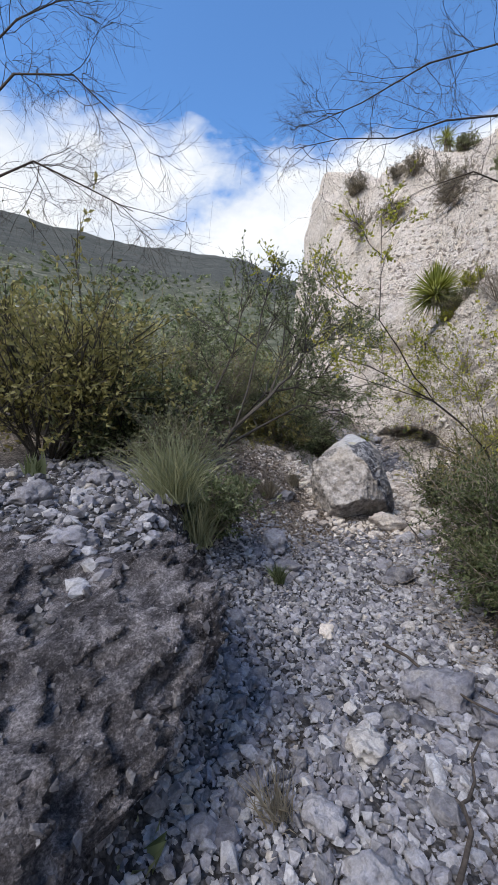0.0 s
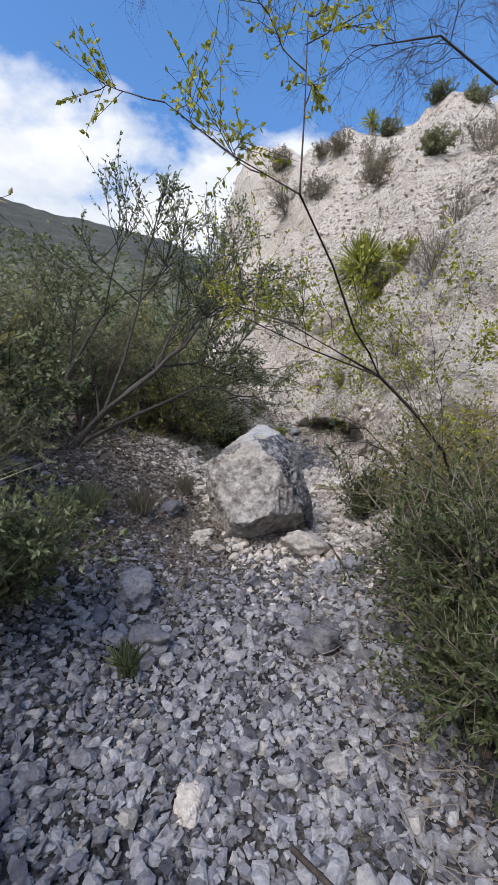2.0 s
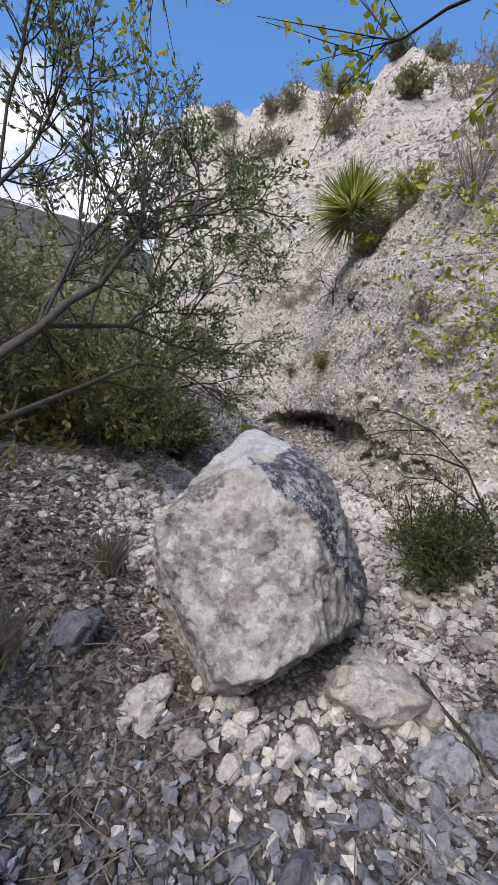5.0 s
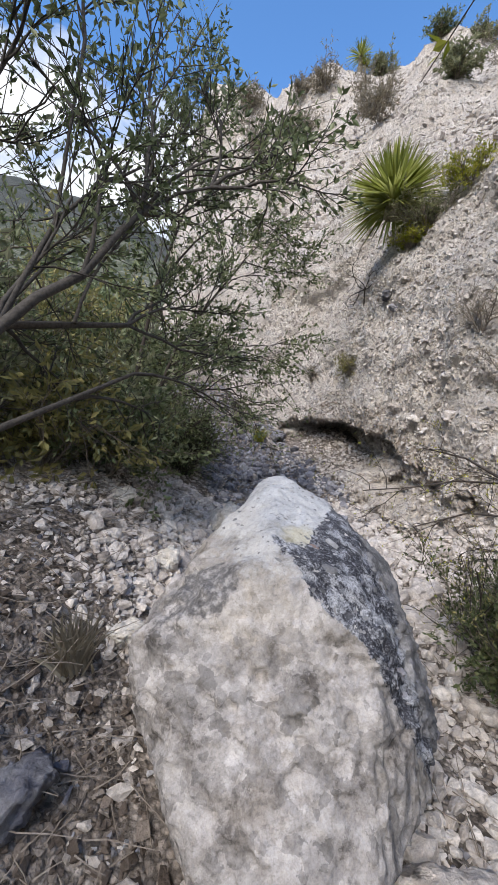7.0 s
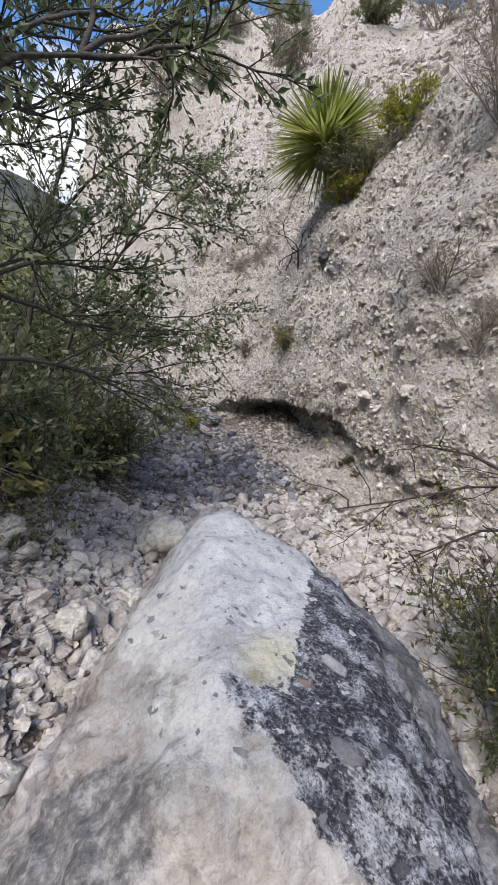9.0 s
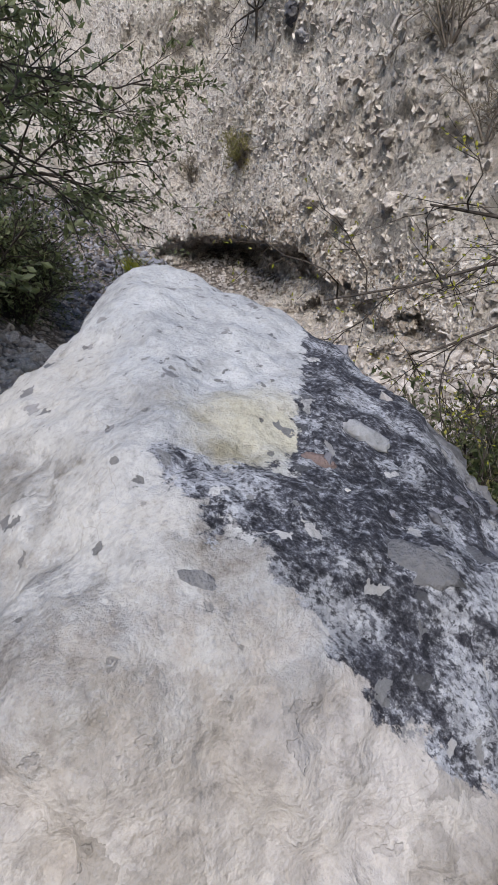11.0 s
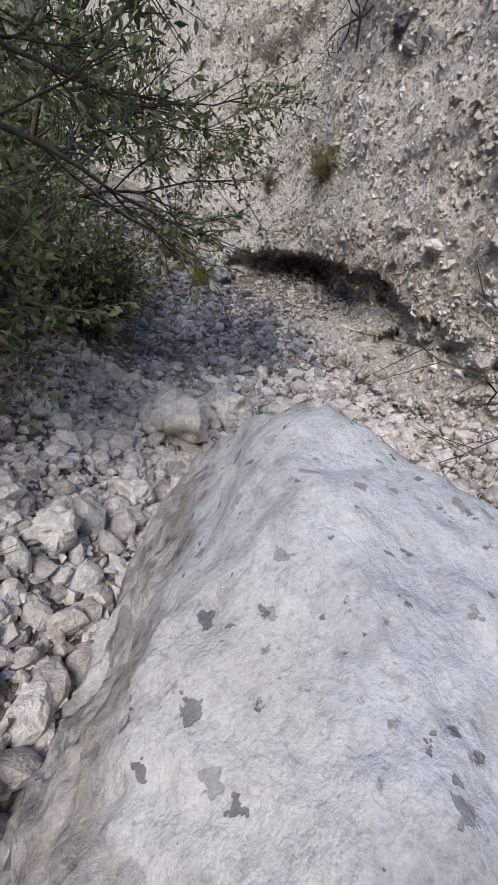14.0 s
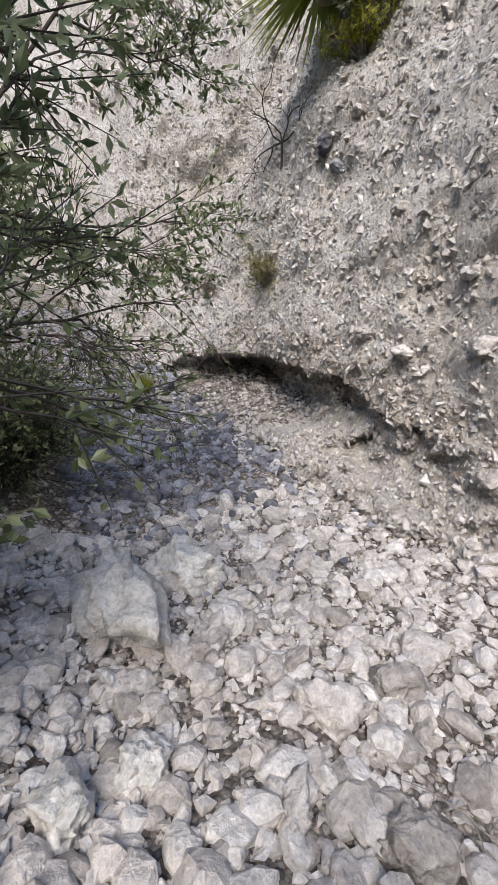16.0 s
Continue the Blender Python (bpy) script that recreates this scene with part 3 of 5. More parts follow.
PEBBLES = [hull_stone(RNG, RNG.uniform(0.5, 0.9), 7) for _ in range(48)]
COBBLES = [cobble(s, 1) for s in range(32)]
BLOCKS = [cobble(s + 40, 2) for s in range(24)]


def turn(rng, tilt=0.5):
    return np.array(Euler((rng.normal() * tilt, rng.normal() * tilt, rng.uniform(0, 6.28))).to_matrix())


def stone_field(name, places, sizes, mat, label, category, tilt=0.45, parent=None, shapes=STONES):
    """Loose stones too many to count, joined into one mesh."""
    rng = np.random.default_rng(len(places))
    verts, faces, base = [], [], 0
    for i, (p, s) in enumerate(zip(places, sizes)):
        v, f = shapes[int(rng.integers(len(shapes)))]
        verts.append((v * s) @ turn(rng, tilt).T + p)
        faces.extend(tuple(a + base for a in q) for q in f)
        base += len(v)
    ob = mesh_object(name, np.concatenate(verts), faces, mat)
    if parent is not None:
        ob.parent = parent
        tagged(ob, label, kind="stuff")
    else:
        tagged(ob, label, category, kind="stuff")
    return ob


def on_ground(x, y):
    z = terrain(x, y)
    k = np.array([0.05 * fbm(a * 1.6, b * 1.6, 0.3, 4) for a, b in zip(np.ravel(x), np.ravel(y))]).reshape(np.shape(z))
    return z + k


def inside_boulder(x, y):
    return ((x - 1.5) / 0.52) ** 2 + ((y - 6.05) / 0.6) ** 2 < 1


def scatter(n, x0, x1, y0, y1, keep):
    rng = np.random.default_rng(n)
    x, y = rng.uniform(x0, x1, n), rng.uniform(y0, y1, n)
    k = keep(x, y, rng.random(n))
    return x[k], y[k], rng


def bed_offset(x, y):
    return (x - np.interp(y, Y_KNOTS, BED_X)) / np.interp(y, Y_KNOTS, BED_W)


def lay(x, y, s, sink=0.25):
    return np.stack([x, y, on_ground(x, y) + s * (0.5 - sink) * 0.55], 1)


def gravel(n, region, lo, hi, mat, label, keep, shapes=CHIPS):
    x, y, rng = scatter(n, *region, keep)
    s = lo * (hi / lo) ** (rng.random(len(x)) ** 2.2)
    stone_field("gravel", lay(x, y, s), s, mat, label, "gravel", parent=ground, shapes=shapes)


M_LITTER = stone_material("brown_litter_stone", [(0.0, (0.06, 0.045, 0.035)), (0.5, (0.14, 0.11, 0.09)), (0.85, (0.25, 0.21, 0.18)), (1.0, (0.40, 0.36, 0.32))], dust=(0.20, 0.165, 0.14))
M_LIP = stone_material("brown_bedded_stone", [(0.0, (0.18, 0.145, 0.115)), (0.5, (0.36, 0.30, 0.25)), (1.0, (0.58, 0.51, 0.45))], dust=(0.45, 0.39, 0.33))
# the near bed lies in shade, carried by the stones' darker, bluer colour
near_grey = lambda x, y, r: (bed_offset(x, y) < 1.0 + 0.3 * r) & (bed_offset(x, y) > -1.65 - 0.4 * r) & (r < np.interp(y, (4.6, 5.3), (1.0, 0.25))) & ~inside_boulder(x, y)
gravel(27000, (-0.6, 2.5, 0.4, 5.6), 0.024, 0.075, M_GREY, "loose angular grey limestone gravel with bluish shade in its colour", near_grey)
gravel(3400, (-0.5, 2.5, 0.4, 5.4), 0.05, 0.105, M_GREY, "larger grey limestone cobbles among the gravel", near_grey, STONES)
warm_zone = lambda x, y, r: (r < np.interp(y, (4.6, 5.6), (0.05, 1.0))) & (bed_offset(x, y) > np.interp(y, (5, 6, 7.2, 8.5), (-1.0, -1.6, -2.1, -1.7)) + 0.3 * r) & ~inside_boulder(x, y) & ((x > 1.1) | (y + 0.8 * x > 7.1 + 0.3 * r))
gravel(24000, (-0.4, 4.2, 4.6, 9.2), 0.022, 0.085, M_BEIGE, "loose beige rubble fallen from the cliff", warm_zone)
gravel(2300, (0.2, 4.2, 5.2, 9.2), 0.055, 0.15, M_BEIGE, "pale cliff blocks among the rubble", warm_zone, BLOCKS)
far_grey = lambda x, y, r: (np.abs(bed_offset(x, y)) < 1.15) & (r < np.interp(y, (8.2, 9.6), (0.2, 1.0)))
gravel(8000, (1.5, 4.2, 8.2, 14.5), 0.025, 0.10, M_GREY, "blue-grey gravel farther up the bed", far_grey)
gravel(1100, (1.7, 4.2, 9.0, 12.5), 0.06, 0.17, M_GREY, "larger blue-grey cobbles farther up the bed", far_grey, COBBLES)
bank_keep = lambda x, y, r: (bed_offset(x, y) < -0.85) & (x < 1.1) & (r < np.interp(y, (3.5, 4.8, 6.2), (0.9, 0.75, 0.12)))
pale_bank = lambda x, y, r: (bed_offset(x, y) < -0.85) & (r < np.interp(y + 0.8 * x, (6.5, 7.4), (0.10, 1.0))) & ~inside_boulder(x, y)
litter_bank = lambda x, y, r: (x < 1.15) & ((bed_offset(x, y) < -0.85) | (y > 5.2)) & (r < np.interp(y + 0.8 * x, (6.5, 7.4), (1.0, 0.0))) & ~inside_boulder(x, y)
gravel(11000, (-2.6, 1.2, 1.9, 8.6), 0.018, 0.075, M_GREY, "scattered stones on the bank", bank_keep)
gravel(9000, (-0.6, 1.7, 4.6, 9.2), 0.02, 0.10, M_BEIGE, "pale rubble scattered on the bank", pale_bank)
gravel(8500, (-0.9, 1.2, 4.5, 7.6), 0.018, 0.07, M_LITTER, "brown stones and litter under the shrubs", litter_bank)
gravel(1100, (-2.6, -0.3, 1.9, 5.5), 0.06, 0.15, M_GREY, "flat grey slabs on the terrace", lambda x, y, r: r < 0.8, COBBLES)
gravel(3500, (3.0, 4.7, 8.4, 11.6), 0.025, 0.10, M_BEIGE, "rubble in the hollow under the cliff", lambda x, y, r: bed_offset(x, y) > 0.95 - 0.4 * r)
gravel(3000, (0.2, 2.6, 8.0, 12.0), 0.025, 0.09, M_BEIGE, "pale stones on the far bank", lambda x, y, r: bed_offset(x, y) < -0.8)
gravel(3500, (1.5, 3.6, 1.0, 6.5), 0.018, 0.06, M_LITTER, "brownish stones and litter on the bank", lambda x, y, r: (bed_offset(x, y) > 0.85))


def cliff_stones():
    me = cliff.data
    n = len(me.vertices)
    co, no = np.empty(n * 3), np.empty(n * 3)
    me.vertices.foreach_get("co", co), me.vertices.foreach_get("normal", no)
    co, no = co.reshape(-1, 3), no.reshape(-1, 3)
    rng = np.random.default_rng(5)
    near = np.flatnonzero((co[:, 1] > 6.5) & (co[:, 1] < 16) & (co[:, 2] > 0.9) & (co[:, 2] < 8.0))
    pick = rng.choice(near, min(34000, len(near)), replace=False)
    s = 0.018 * (0.085 / 0.018) ** (rng.random(len(pick)) ** 2.6)
    stone_field("embedded_stones", co[pick] + rng.normal(size=(len(pick), 3)) * 0.012, s, M_BEIGE, "stones bedded in the cliff face", "stones", 1.5, cliff, PEBBLES)
    lip = np.interp(co[:, 1], LIP_Y, LIP_Z)
    edge = np.flatnonzero((co[:, 1] > 7.3) & (co[:, 1] < 11.9) & (co[:, 2] > lip - 0.22) & (co[:, 2] < lip + 0.3))
    pick = rng.choice(edge, min(3200, len(edge)), replace=False)
    s = 0.022 * (0.13 / 0.022) ** (rng.random(len(pick)) ** 2.0)
    stone_field("embedded_stones", co[pick] + no[pick] * (s * 0.22)[:, None], s, M_LIP, "brownish stones hanging in the lip of the hollow", "stones", 1.5, cliff, CHIPS)
    foot = np.flatnonzero((co[:, 1] > 6.6) & (co[:, 1] < 12) & (co[:, 2] > 0.7) & (co[:, 2] < 1.75))
    pick = rng.choice(foot, min(5000, len(foot)), replace=False)
    s = 0.02 * (0.11 / 0.02) ** (rng.random(len(pick)) ** 2.2)
    stone_field("embedded_stones", co[pick] + no[pick] * (s * 0.1)[:, None], s, M_BEIGE, "rubble along the foot of the cliff", "stones", 1.5, cliff, CHIPS)
    upper = np.flatnonzero((co[:, 2] > 6.0) & (co[:, 1] > 5.0))
    pick = rng.choice(upper, min(6500, len(upper)), replace=False)
    s = 0.05 * (0.22 / 0.05) ** (rng.random(len(pick)) ** 3.2)
    stone_field("embedded_stones", co[pick] - no[pick] * (s * 0.12)[:, None], s, M_BEIGE, "stones bedded in the upper cliff", "stones", 1.5, cliff, PEBBLES)


cliff_stones()


def boulder_clasts():
    me = boulder.data
    n = len(me.vertices)
    co, no = np.empty(n * 3), np.empty(n * 3)
    me.vertices.foreach_get("co", co), me.vertices.foreach_get("normal", no)
    co, no = co.reshape(-1, 3), no.reshape(-1, 3)
    at = co + np.array(boulder.location)
    bed = np.minimum(at @ np.array((0.741, -0.61, -0.282)) + 2.881, np.minimum(at @ np.array((0.953, 0.27, 0.138)) - 3.138, at @ np.array((0.866, 0.002, 0.5)) - 2.062))
    rng = np.random.default_rng(15)
    pick = rng.choice(np.flatnonzero(bed > 0.02), 150, replace=False)
    s = 0.012 * (0.05 / 0.012) ** (rng.random(len(pick)) ** 1.8)
    stone_field("clast_crust", co[pick] - no[pick] * (s * 0.2)[:, None], s, M_GREY, "grey clasts standing proud of the dark flank", "stones", 1.5, boulder, COBBLES)
    for x, y, z, size, long, seed, mat, label in (
            (1.545, 5.72, 1.52, 0.039, 1.5, 701, M_CLAST_GREY, "smooth grey oval clast"), (1.735, 5.848, 1.525, 0.039, 1.2, 702, M_CLAST_GREY, "smooth grey clast on the ridge"),
            (1.551, 5.843, 1.562, 0.018, 1.9, 703, M_CLAST_RED, "reddish brown clast"), (1.555, 5.80, 1.55, 0.017, 1.2, 704, M_WHITE_OB, "white clast"),
            (1.63, 5.86, 1.56, 0.026, 2.3, 705, M_CLAST_PALE, "pale blue-grey elongated clast"), (1.80, 5.78, 1.43, 0.044, 1.3, 706, M_CLAST_GREY, "grey cobble on the flank"),
            (1.84, 5.70, 1.30, 0.052, 1.2, 707, M_CLAST_GREY, "grey cobble on the flank"), (1.72, 5.70, 1.43, 0.026, 1.4, 708, M_CLAST_GREY, "grey clast on the flank"),
            (1.385, 5.78, 1.545, 0.019, 1.8, 709, M_CLAST_GREY, "grey pebble in the pale rock"), (1.86, 5.86, 1.36, 0.042, 1.4, 710, M_CLAST_PALE, "pale cobble on the flank"),
            (1.62, 5.64, 1.40, 0.021, 1.5, 711, M_CLAST_PALE, "pale clast in the dark bed"), (1.70, 5.95, 1.57, 0.021, 1.6, 712, M_CLAST_GREY, "dark grey clast by the cap")):
        k = int(np.argmin(((at - np.array((x, y, z))) ** 2).sum(1)))
        v, f = cobble(seed, 3)
        nrm = Vector(no[k]).normalized()
        axis = Vector((0.52, -0.37, -0.77))
        side = (axis - nrm * axis.dot(nrm)).normalized()
        m = Matrix((side, nrm.cross(side), nrm)).transposed()
        vv = [Vector(co[k]) - nrm * (size * 0.12) + m @ Vector((q[0] * size * long, q[1] * size, q[2] * size * 0.55)) for q in v]
        tagged(mesh_object("clast", vv, f, mat, boulder, True), label)


boulder_clasts()


# ---------------------------------------------------------------- rock ledge beside the start
def build_ledge():
    ys = np.arange(-0.6, 3.5, 0.02)
    prof = ((-2.6, 0.06), (-1.2, 0.04), (-0.55, 0.02), (-0.2, -0.04), (-0.03, -0.16), (0.0, -0.28), (-0.10, -0.40), (-0.30, -0.50), (-0.46, -0.72), (-0.50, -1.15))
    t = np.interp(np.linspace(0, 1, 170), (0, 0.25, 1), (0, 2, len(prof) - 1))
    px, pz = np.interp(t, range(len(prof)), [p[0] for p in prof]), np.interp(t, range(len(prof)), [p[1] for p in prof])
    verts = []
    for y in ys:
        edge = np.interp(y, (-0.6, 0.8, 1.15, 1.35, 1.55, 1.9, 2.2, 2.8, 3.2, 3.5), (-0.95, -0.66, -0.44, -0.36, -0.20, -0.13, -0.12, -0.16, -0.45, -0.9)) + 0.05 * noise.noise((0, y * 2.5, 7))
        top = np.interp(y, (-0.6, 0.0, 0.8, 1.2, 1.5, 2.2, 3.5), (0.0, 0.24, 0.46, 0.60, 0.72, 0.98, 0.98))
        for a, b in zip(px, pz):
            x, z = edge + a, top + b * np.interp(top, (0, 1.0), (0.45, 1.0))
            ridge = abs(noise.noise((x * 3.5 + z * 2.0, y * 3.5, z * 2.0)))
            d = 0.12 * fbm(x * 2.0, y * 2.0, z * 2.0, 4) + 0.075 * fbm(x * 6, y * 6, z * 6, 5, 0.6) - 0.06 * ridge + 0.06 * (0.4 - noise.voronoi((x * 9, y * 9, z * 6))[0][0]) + 0.035 * (0.4 - noise.voronoi((x * 22, y * 22, z * 17))[0][0])
            verts.append((x + d, y, z + 0.6 * d))
    ob = mesh_object("rock_ledge", verts, grid_faces(len(ys), len(px)), M_LEDGE, smooth=True)
    return tagged(ob, "dark grey undercut conglomerate ledge jutting over the gravel bed", "rock ledge")


ledge = build_ledge()


M_LEDGE_STONE = stone_material("ledge_pebble", [(0.0, (0.04, 0.038, 0.042)), (0.6, (0.12, 0.113, 0.12)), (1.0, (0.27, 0.26, 0.27))], dust=(0.15, 0.14, 0.145))


def ledge_stones():
    me = ledge.data
    n = len(me.vertices)
    co = np.empty(n * 3)
    me.vertices.foreach_get("co", co)
    co = co.reshape(-1, 3)
    rng = np.random.default_rng(8)
    pick = rng.choice(np.flatnonzero((co[:, 0] > -1.9) & (co[:, 1] > 0.3)), 2300, replace=False)
    s = 0.010 * (0.07 / 0.010) ** (rng.random(len(pick)) ** 2.2)
    stone_field("pebble_crust", co[pick] - (0, 0, 0.004), s, M_LEDGE_STONE, "pebbles bedded in the dark ledge", "stones", 1.5, ledge, CHIPS)


ledge_stones()


# ---------------------------------------------------------------- plants
class Plant:
    """Branches as tapered tubes and leaves as folded blades, gathered into two meshes under one thing."""

    def __init__(self, seed):
        self.rng = np.random.default_rng(seed)
        self.bv, self.bf, self.lv, self.lf = [], [], [], []

    def tube(self, pts, r0, r1, sides=5):
        base, n = len(self.bv), len(pts)
        for i, p in enumerate(pts):
            d = (pts[min(i + 1, n - 1)] - pts[max(i - 1, 0)]).normalized()
            a = d.orthogonal().normalized()
            b = d.cross(a)
            r = r0 + (r1 - r0) * i / (n - 1)
            for k in range(sides):
                q = 6.2832 * k / sides
                self.bv.append(p + a * (r * math.cos(q)) + b * (r * math.sin(q)))
        for i in range(n - 1):
            for k in range(sides):
                j = (k + 1) % sides
                self.bf.append((base + i * sides + k, base + i * sides + j, base + (i + 1) * sides + j, base + (i + 1) * sides + k))

    def leaf(self, p, d, length, width):
        d = d.normalized()
        s = d.cross(Vector(self.rng.normal(size=3))).normalized()
        u = s.cross(d) * (0.18 * width)
        b = len(self.lv)
        self.lv += [p, p + d * length * 0.45 + s * width * 0.5 + u, p + d * length, p + d * length * 0.45 - s * width * 0.5 + u]
        self.lf += [(b, b + 1, b + 2), (b, b + 2, b + 3)]

    def path(self, start, d, length, bend, gravity, steps):
        pts, p, d = [start.copy()], start.copy(), d.normalized()
        for _ in range(steps):
            d = (d + Vector(self.rng.normal(size=3)) * bend + Vector((0, 0, gravity))).normalized()
            p = p + d * (length / steps)
            pts.append(p.copy())
        return pts, d

    def grow(self, start, d, length, radius, depth, kids=4, leaf=(0.04, 0.016), leaves=8, bend=0.16, gravity=0.02, spread=0.7, shrink=0.62, low=0.35):
        rng = self.rng
        pts, end = self.path(start, d, length, bend, gravity, 5 if depth else 3)
        self.tube(pts if depth else [pts[0], pts[-1]], radius, radius * 0.5, 5 if depth > 1 else 3)
        if depth == 0:
            for i in range(leaves):
                k = rng.uniform(0.15, 1.0) * (len(pts) - 1)
                a = int(min(k, len(pts) - 2))
                p = pts[a].lerp(pts[a + 1], k - a)
                dd = (end + Vector(rng.normal(size=3)) * 0.8)
                s = rng.uniform(0.7, 1.3)
                self.leaf(p, dd, leaf[0] * s, leaf[1] * s)
            return
        for i in range(kids):
            k = rng.uniform(low, 1.0) * (len(pts) - 1)
            a = int(min(k, len(pts) - 2))
            p = pts[a].lerp(pts[a + 1], k - a)
            dd = (pts[a + 1] - pts[a]).normalized() + Vector(rng.normal(size=3)) * spread * 0.6
            self.grow(p, dd, length * shrink * rng.uniform(0.75, 1.2), radius * 0.5, depth - 1, kids, leaf, leaves, bend, gravity, spread, shrink, low)

    def done(self, name, at, bark, leafmat, label, category, group=""):
        root = new(name)
        root.location = at
        root.empty_display_size = 0.2
        off = Vector(at)
        if self.bv:
            ob = mesh_object("trunk", [v - off for v in self.bv], self.bf, bark, root, True)
        if self.lv:
            mesh_object("crown", [v - off for v in self.lv], self.lf, leafmat, root)
        return tagged(root, label, category, group)


def shrub(name, at, height, spread, stems, seed, bark, leafmat, label, lean=(0, 0), depth=2, kids=5, leaf=(0.035, 0.014), leaves=9, radius=0.012, gravity=0.03, category="shrub", group="", shrink=0.6, fuzz=0.95, low=0.12):
    p = Plant(seed)
    base = Vector((at[0], at[1], at[2] if len(at) > 2 else float(terrain(at[0], at[1])) - 0.03))
    for _ in range(stems):
        a, k = p.rng.uniform(0, 6.28), p.rng.random() ** 0.6
        d = Vector((math.cos(a) * spread * k + lean[0], math.sin(a) * spread * k + lean[1], height))
        start = base + Vector((math.cos(a), math.sin(a), 0)) * 0.08 * spread
        p.grow(start, d, d.length * p.rng.uniform(0.42, 0.62), radius, depth, kids, leaf, leaves, 0.14, gravity, fuzz, shrink, low)
    return p.done(name, base, bark, leafmat, label, category, group)


def V(*a):
    return Vector(a)


def evergreen():
    """Leaning evergreen on the bank; its crown fans out over the boulder."""
    p = Plant(11)
    base = V(-0.75, 6.3, 1.1)
    knee, fork = V(0.35, 6.55, 2.3), V(0.95, 7.0, 3.1)
    p.tube([base, V(-0.45, 6.3, 1.45), V(-0.2, 6.42, 1.78), V(0.1, 6.45, 2.08), knee], 0.042, 0.027, 7)
    p.tube([knee, V(0.5, 6.66, 2.5), V(0.68, 6.75, 2.65), V(0.85, 6.85, 2.93), fork], 0.027, 0.017, 6)
    p.tube([base, V(-0.6, 6.5, 2.2), V(-0.25, 6.7, 3.0)], 0.034, 0.018, 6)
    p.tube([V(-0.25, 6.4, 1.75), V(0.3, 6.9, 2.4), V(0.9, 7.6, 2.6)], 0.03, 0.016, 6)
    p.tube([fork, V(1.15, 7.0, 3.25), V(1.35, 7.05, 3.35)], 0.012, 0.008, 5)
    p.tube([base, V(-0.35, 6.5, 1.5), V(0.15, 6.75, 1.8), V(0.6, 7.1, 2.05), V(0.95, 7.4, 2.25)], 0.03, 0.012, 6)
    p.tube([V(-0.2, 6.42, 1.78), V(0.0, 6.5, 2.4), V(0.15, 6.6, 3.1), V(0.2, 6.65, 3.6)], 0.02, 0.009, 6)
    p.tube([knee, V(0.55, 6.8, 2.9), V(0.62, 6.9, 3.6)], 0.015, 0.008, 5)
    leafy = dict(leaf=(0.048, 0.021), leaves=8, bend=0.14, spread=0.75)
    for at, d, L, k in (
            (fork, (0.15, 0.05, 1.0), 0.95, 6), (fork, (0.5, 0.3, 0.8), 0.8, 5), (fork, (-0.45, 0.0, 0.9), 0.95, 6), (fork, (0.8, 0.5, 0.25), 0.8, 6),
            (fork, (0.1, 0.6, 0.7), 0.8, 5), (V(1.35, 7.05, 3.35), (0.7, 0.1, 0.4), 0.6, 6), (V(1.35, 7.05, 3.35), (0.5, -0.1, 0.0), 0.5, 6), (V(1.35, 7.05, 3.35), (0.4, 0.2, 0.8), 0.55, 6), (V(-0.25, 6.7, 3.0), (0.15, -0.3, 0.9), 0.95, 6), (V(-0.25, 6.7, 3.0), (0.5, 0.2, 0.8), 1.0, 6), (V(-0.25, 6.7, 3.0), (-0.5, 0.1, 0.7), 0.9, 6),
            (V(0.9, 7.6, 2.6), (0.7, 0.4, 0.35), 0.8, 6), (V(0.9, 7.6, 2.6), (0.5, 0.7, 0.6), 0.8, 6), (V(0.9, 7.6, 2.6), (0.6, 0.6, -0.1), 0.8, 6), (knee, (0.1, 0.8, 0.3), 0.9, 6),
            (V(-0.6, 6.5, 2.2), (-0.5, 0.4, 0.6), 1.0, 6), (V(0.3, 6.9, 2.4), (0.2, 0.9, 0.1), 0.9, 6), (V(-0.25, 6.4, 1.75), (-0.1, 0.7, 0.3), 0.9, 6), (V(0.3, 6.9, 2.4), (0.3, 0.7, 0.7), 1.0, 7), (V(0.6, 7.2, 2.5), (0.2, 0.5, 0.9), 0.9, 7),
            (V(-0.6, 6.5, 2.2), (0.2, 0.3, 0.9), 1.0, 7), (V(0.95, 7.4, 2.25), (0.6, 0.4, 0.1), 0.7, 5), (V(0.6, 7.1, 2.05), (0.4, 0.6, 0.0), 0.7, 5), (V(0.15, 6.75, 1.8), (0.2, 0.7, 0.3), 0.8, 5), (V(0.2, 6.65, 3.6), (0.1, 0.1, 1.0), 0.7, 6), (V(0.15, 6.6, 3.1), (0.5, 0.1, 0.7), 0.7, 5), (V(0.15, 6.6, 3.1), (-0.6, 0.0, 0.6), 0.7, 5), (V(0.62, 6.9, 3.6), (0.1, 0.0, 1.0), 0.65, 5), (V(0.55, 6.8, 2.9), (0.5, 0.2, 0.6), 0.6, 5),
            (knee, (0.0, 0.5, 0.9), 0.8, 6), (V(0.68, 6.75, 2.65), (0.1, 0.3, 0.9), 0.8, 6)):
        p.grow(at, V(*d), L, 0.013, 2, k + 1, gravity=0.02, **leafy)
    return p.done("tree", base, M_BARK, M_LEAF_DARK, "small leaning evergreen tree with dark leathery leaves on grey branches", "tree")


evergreen()


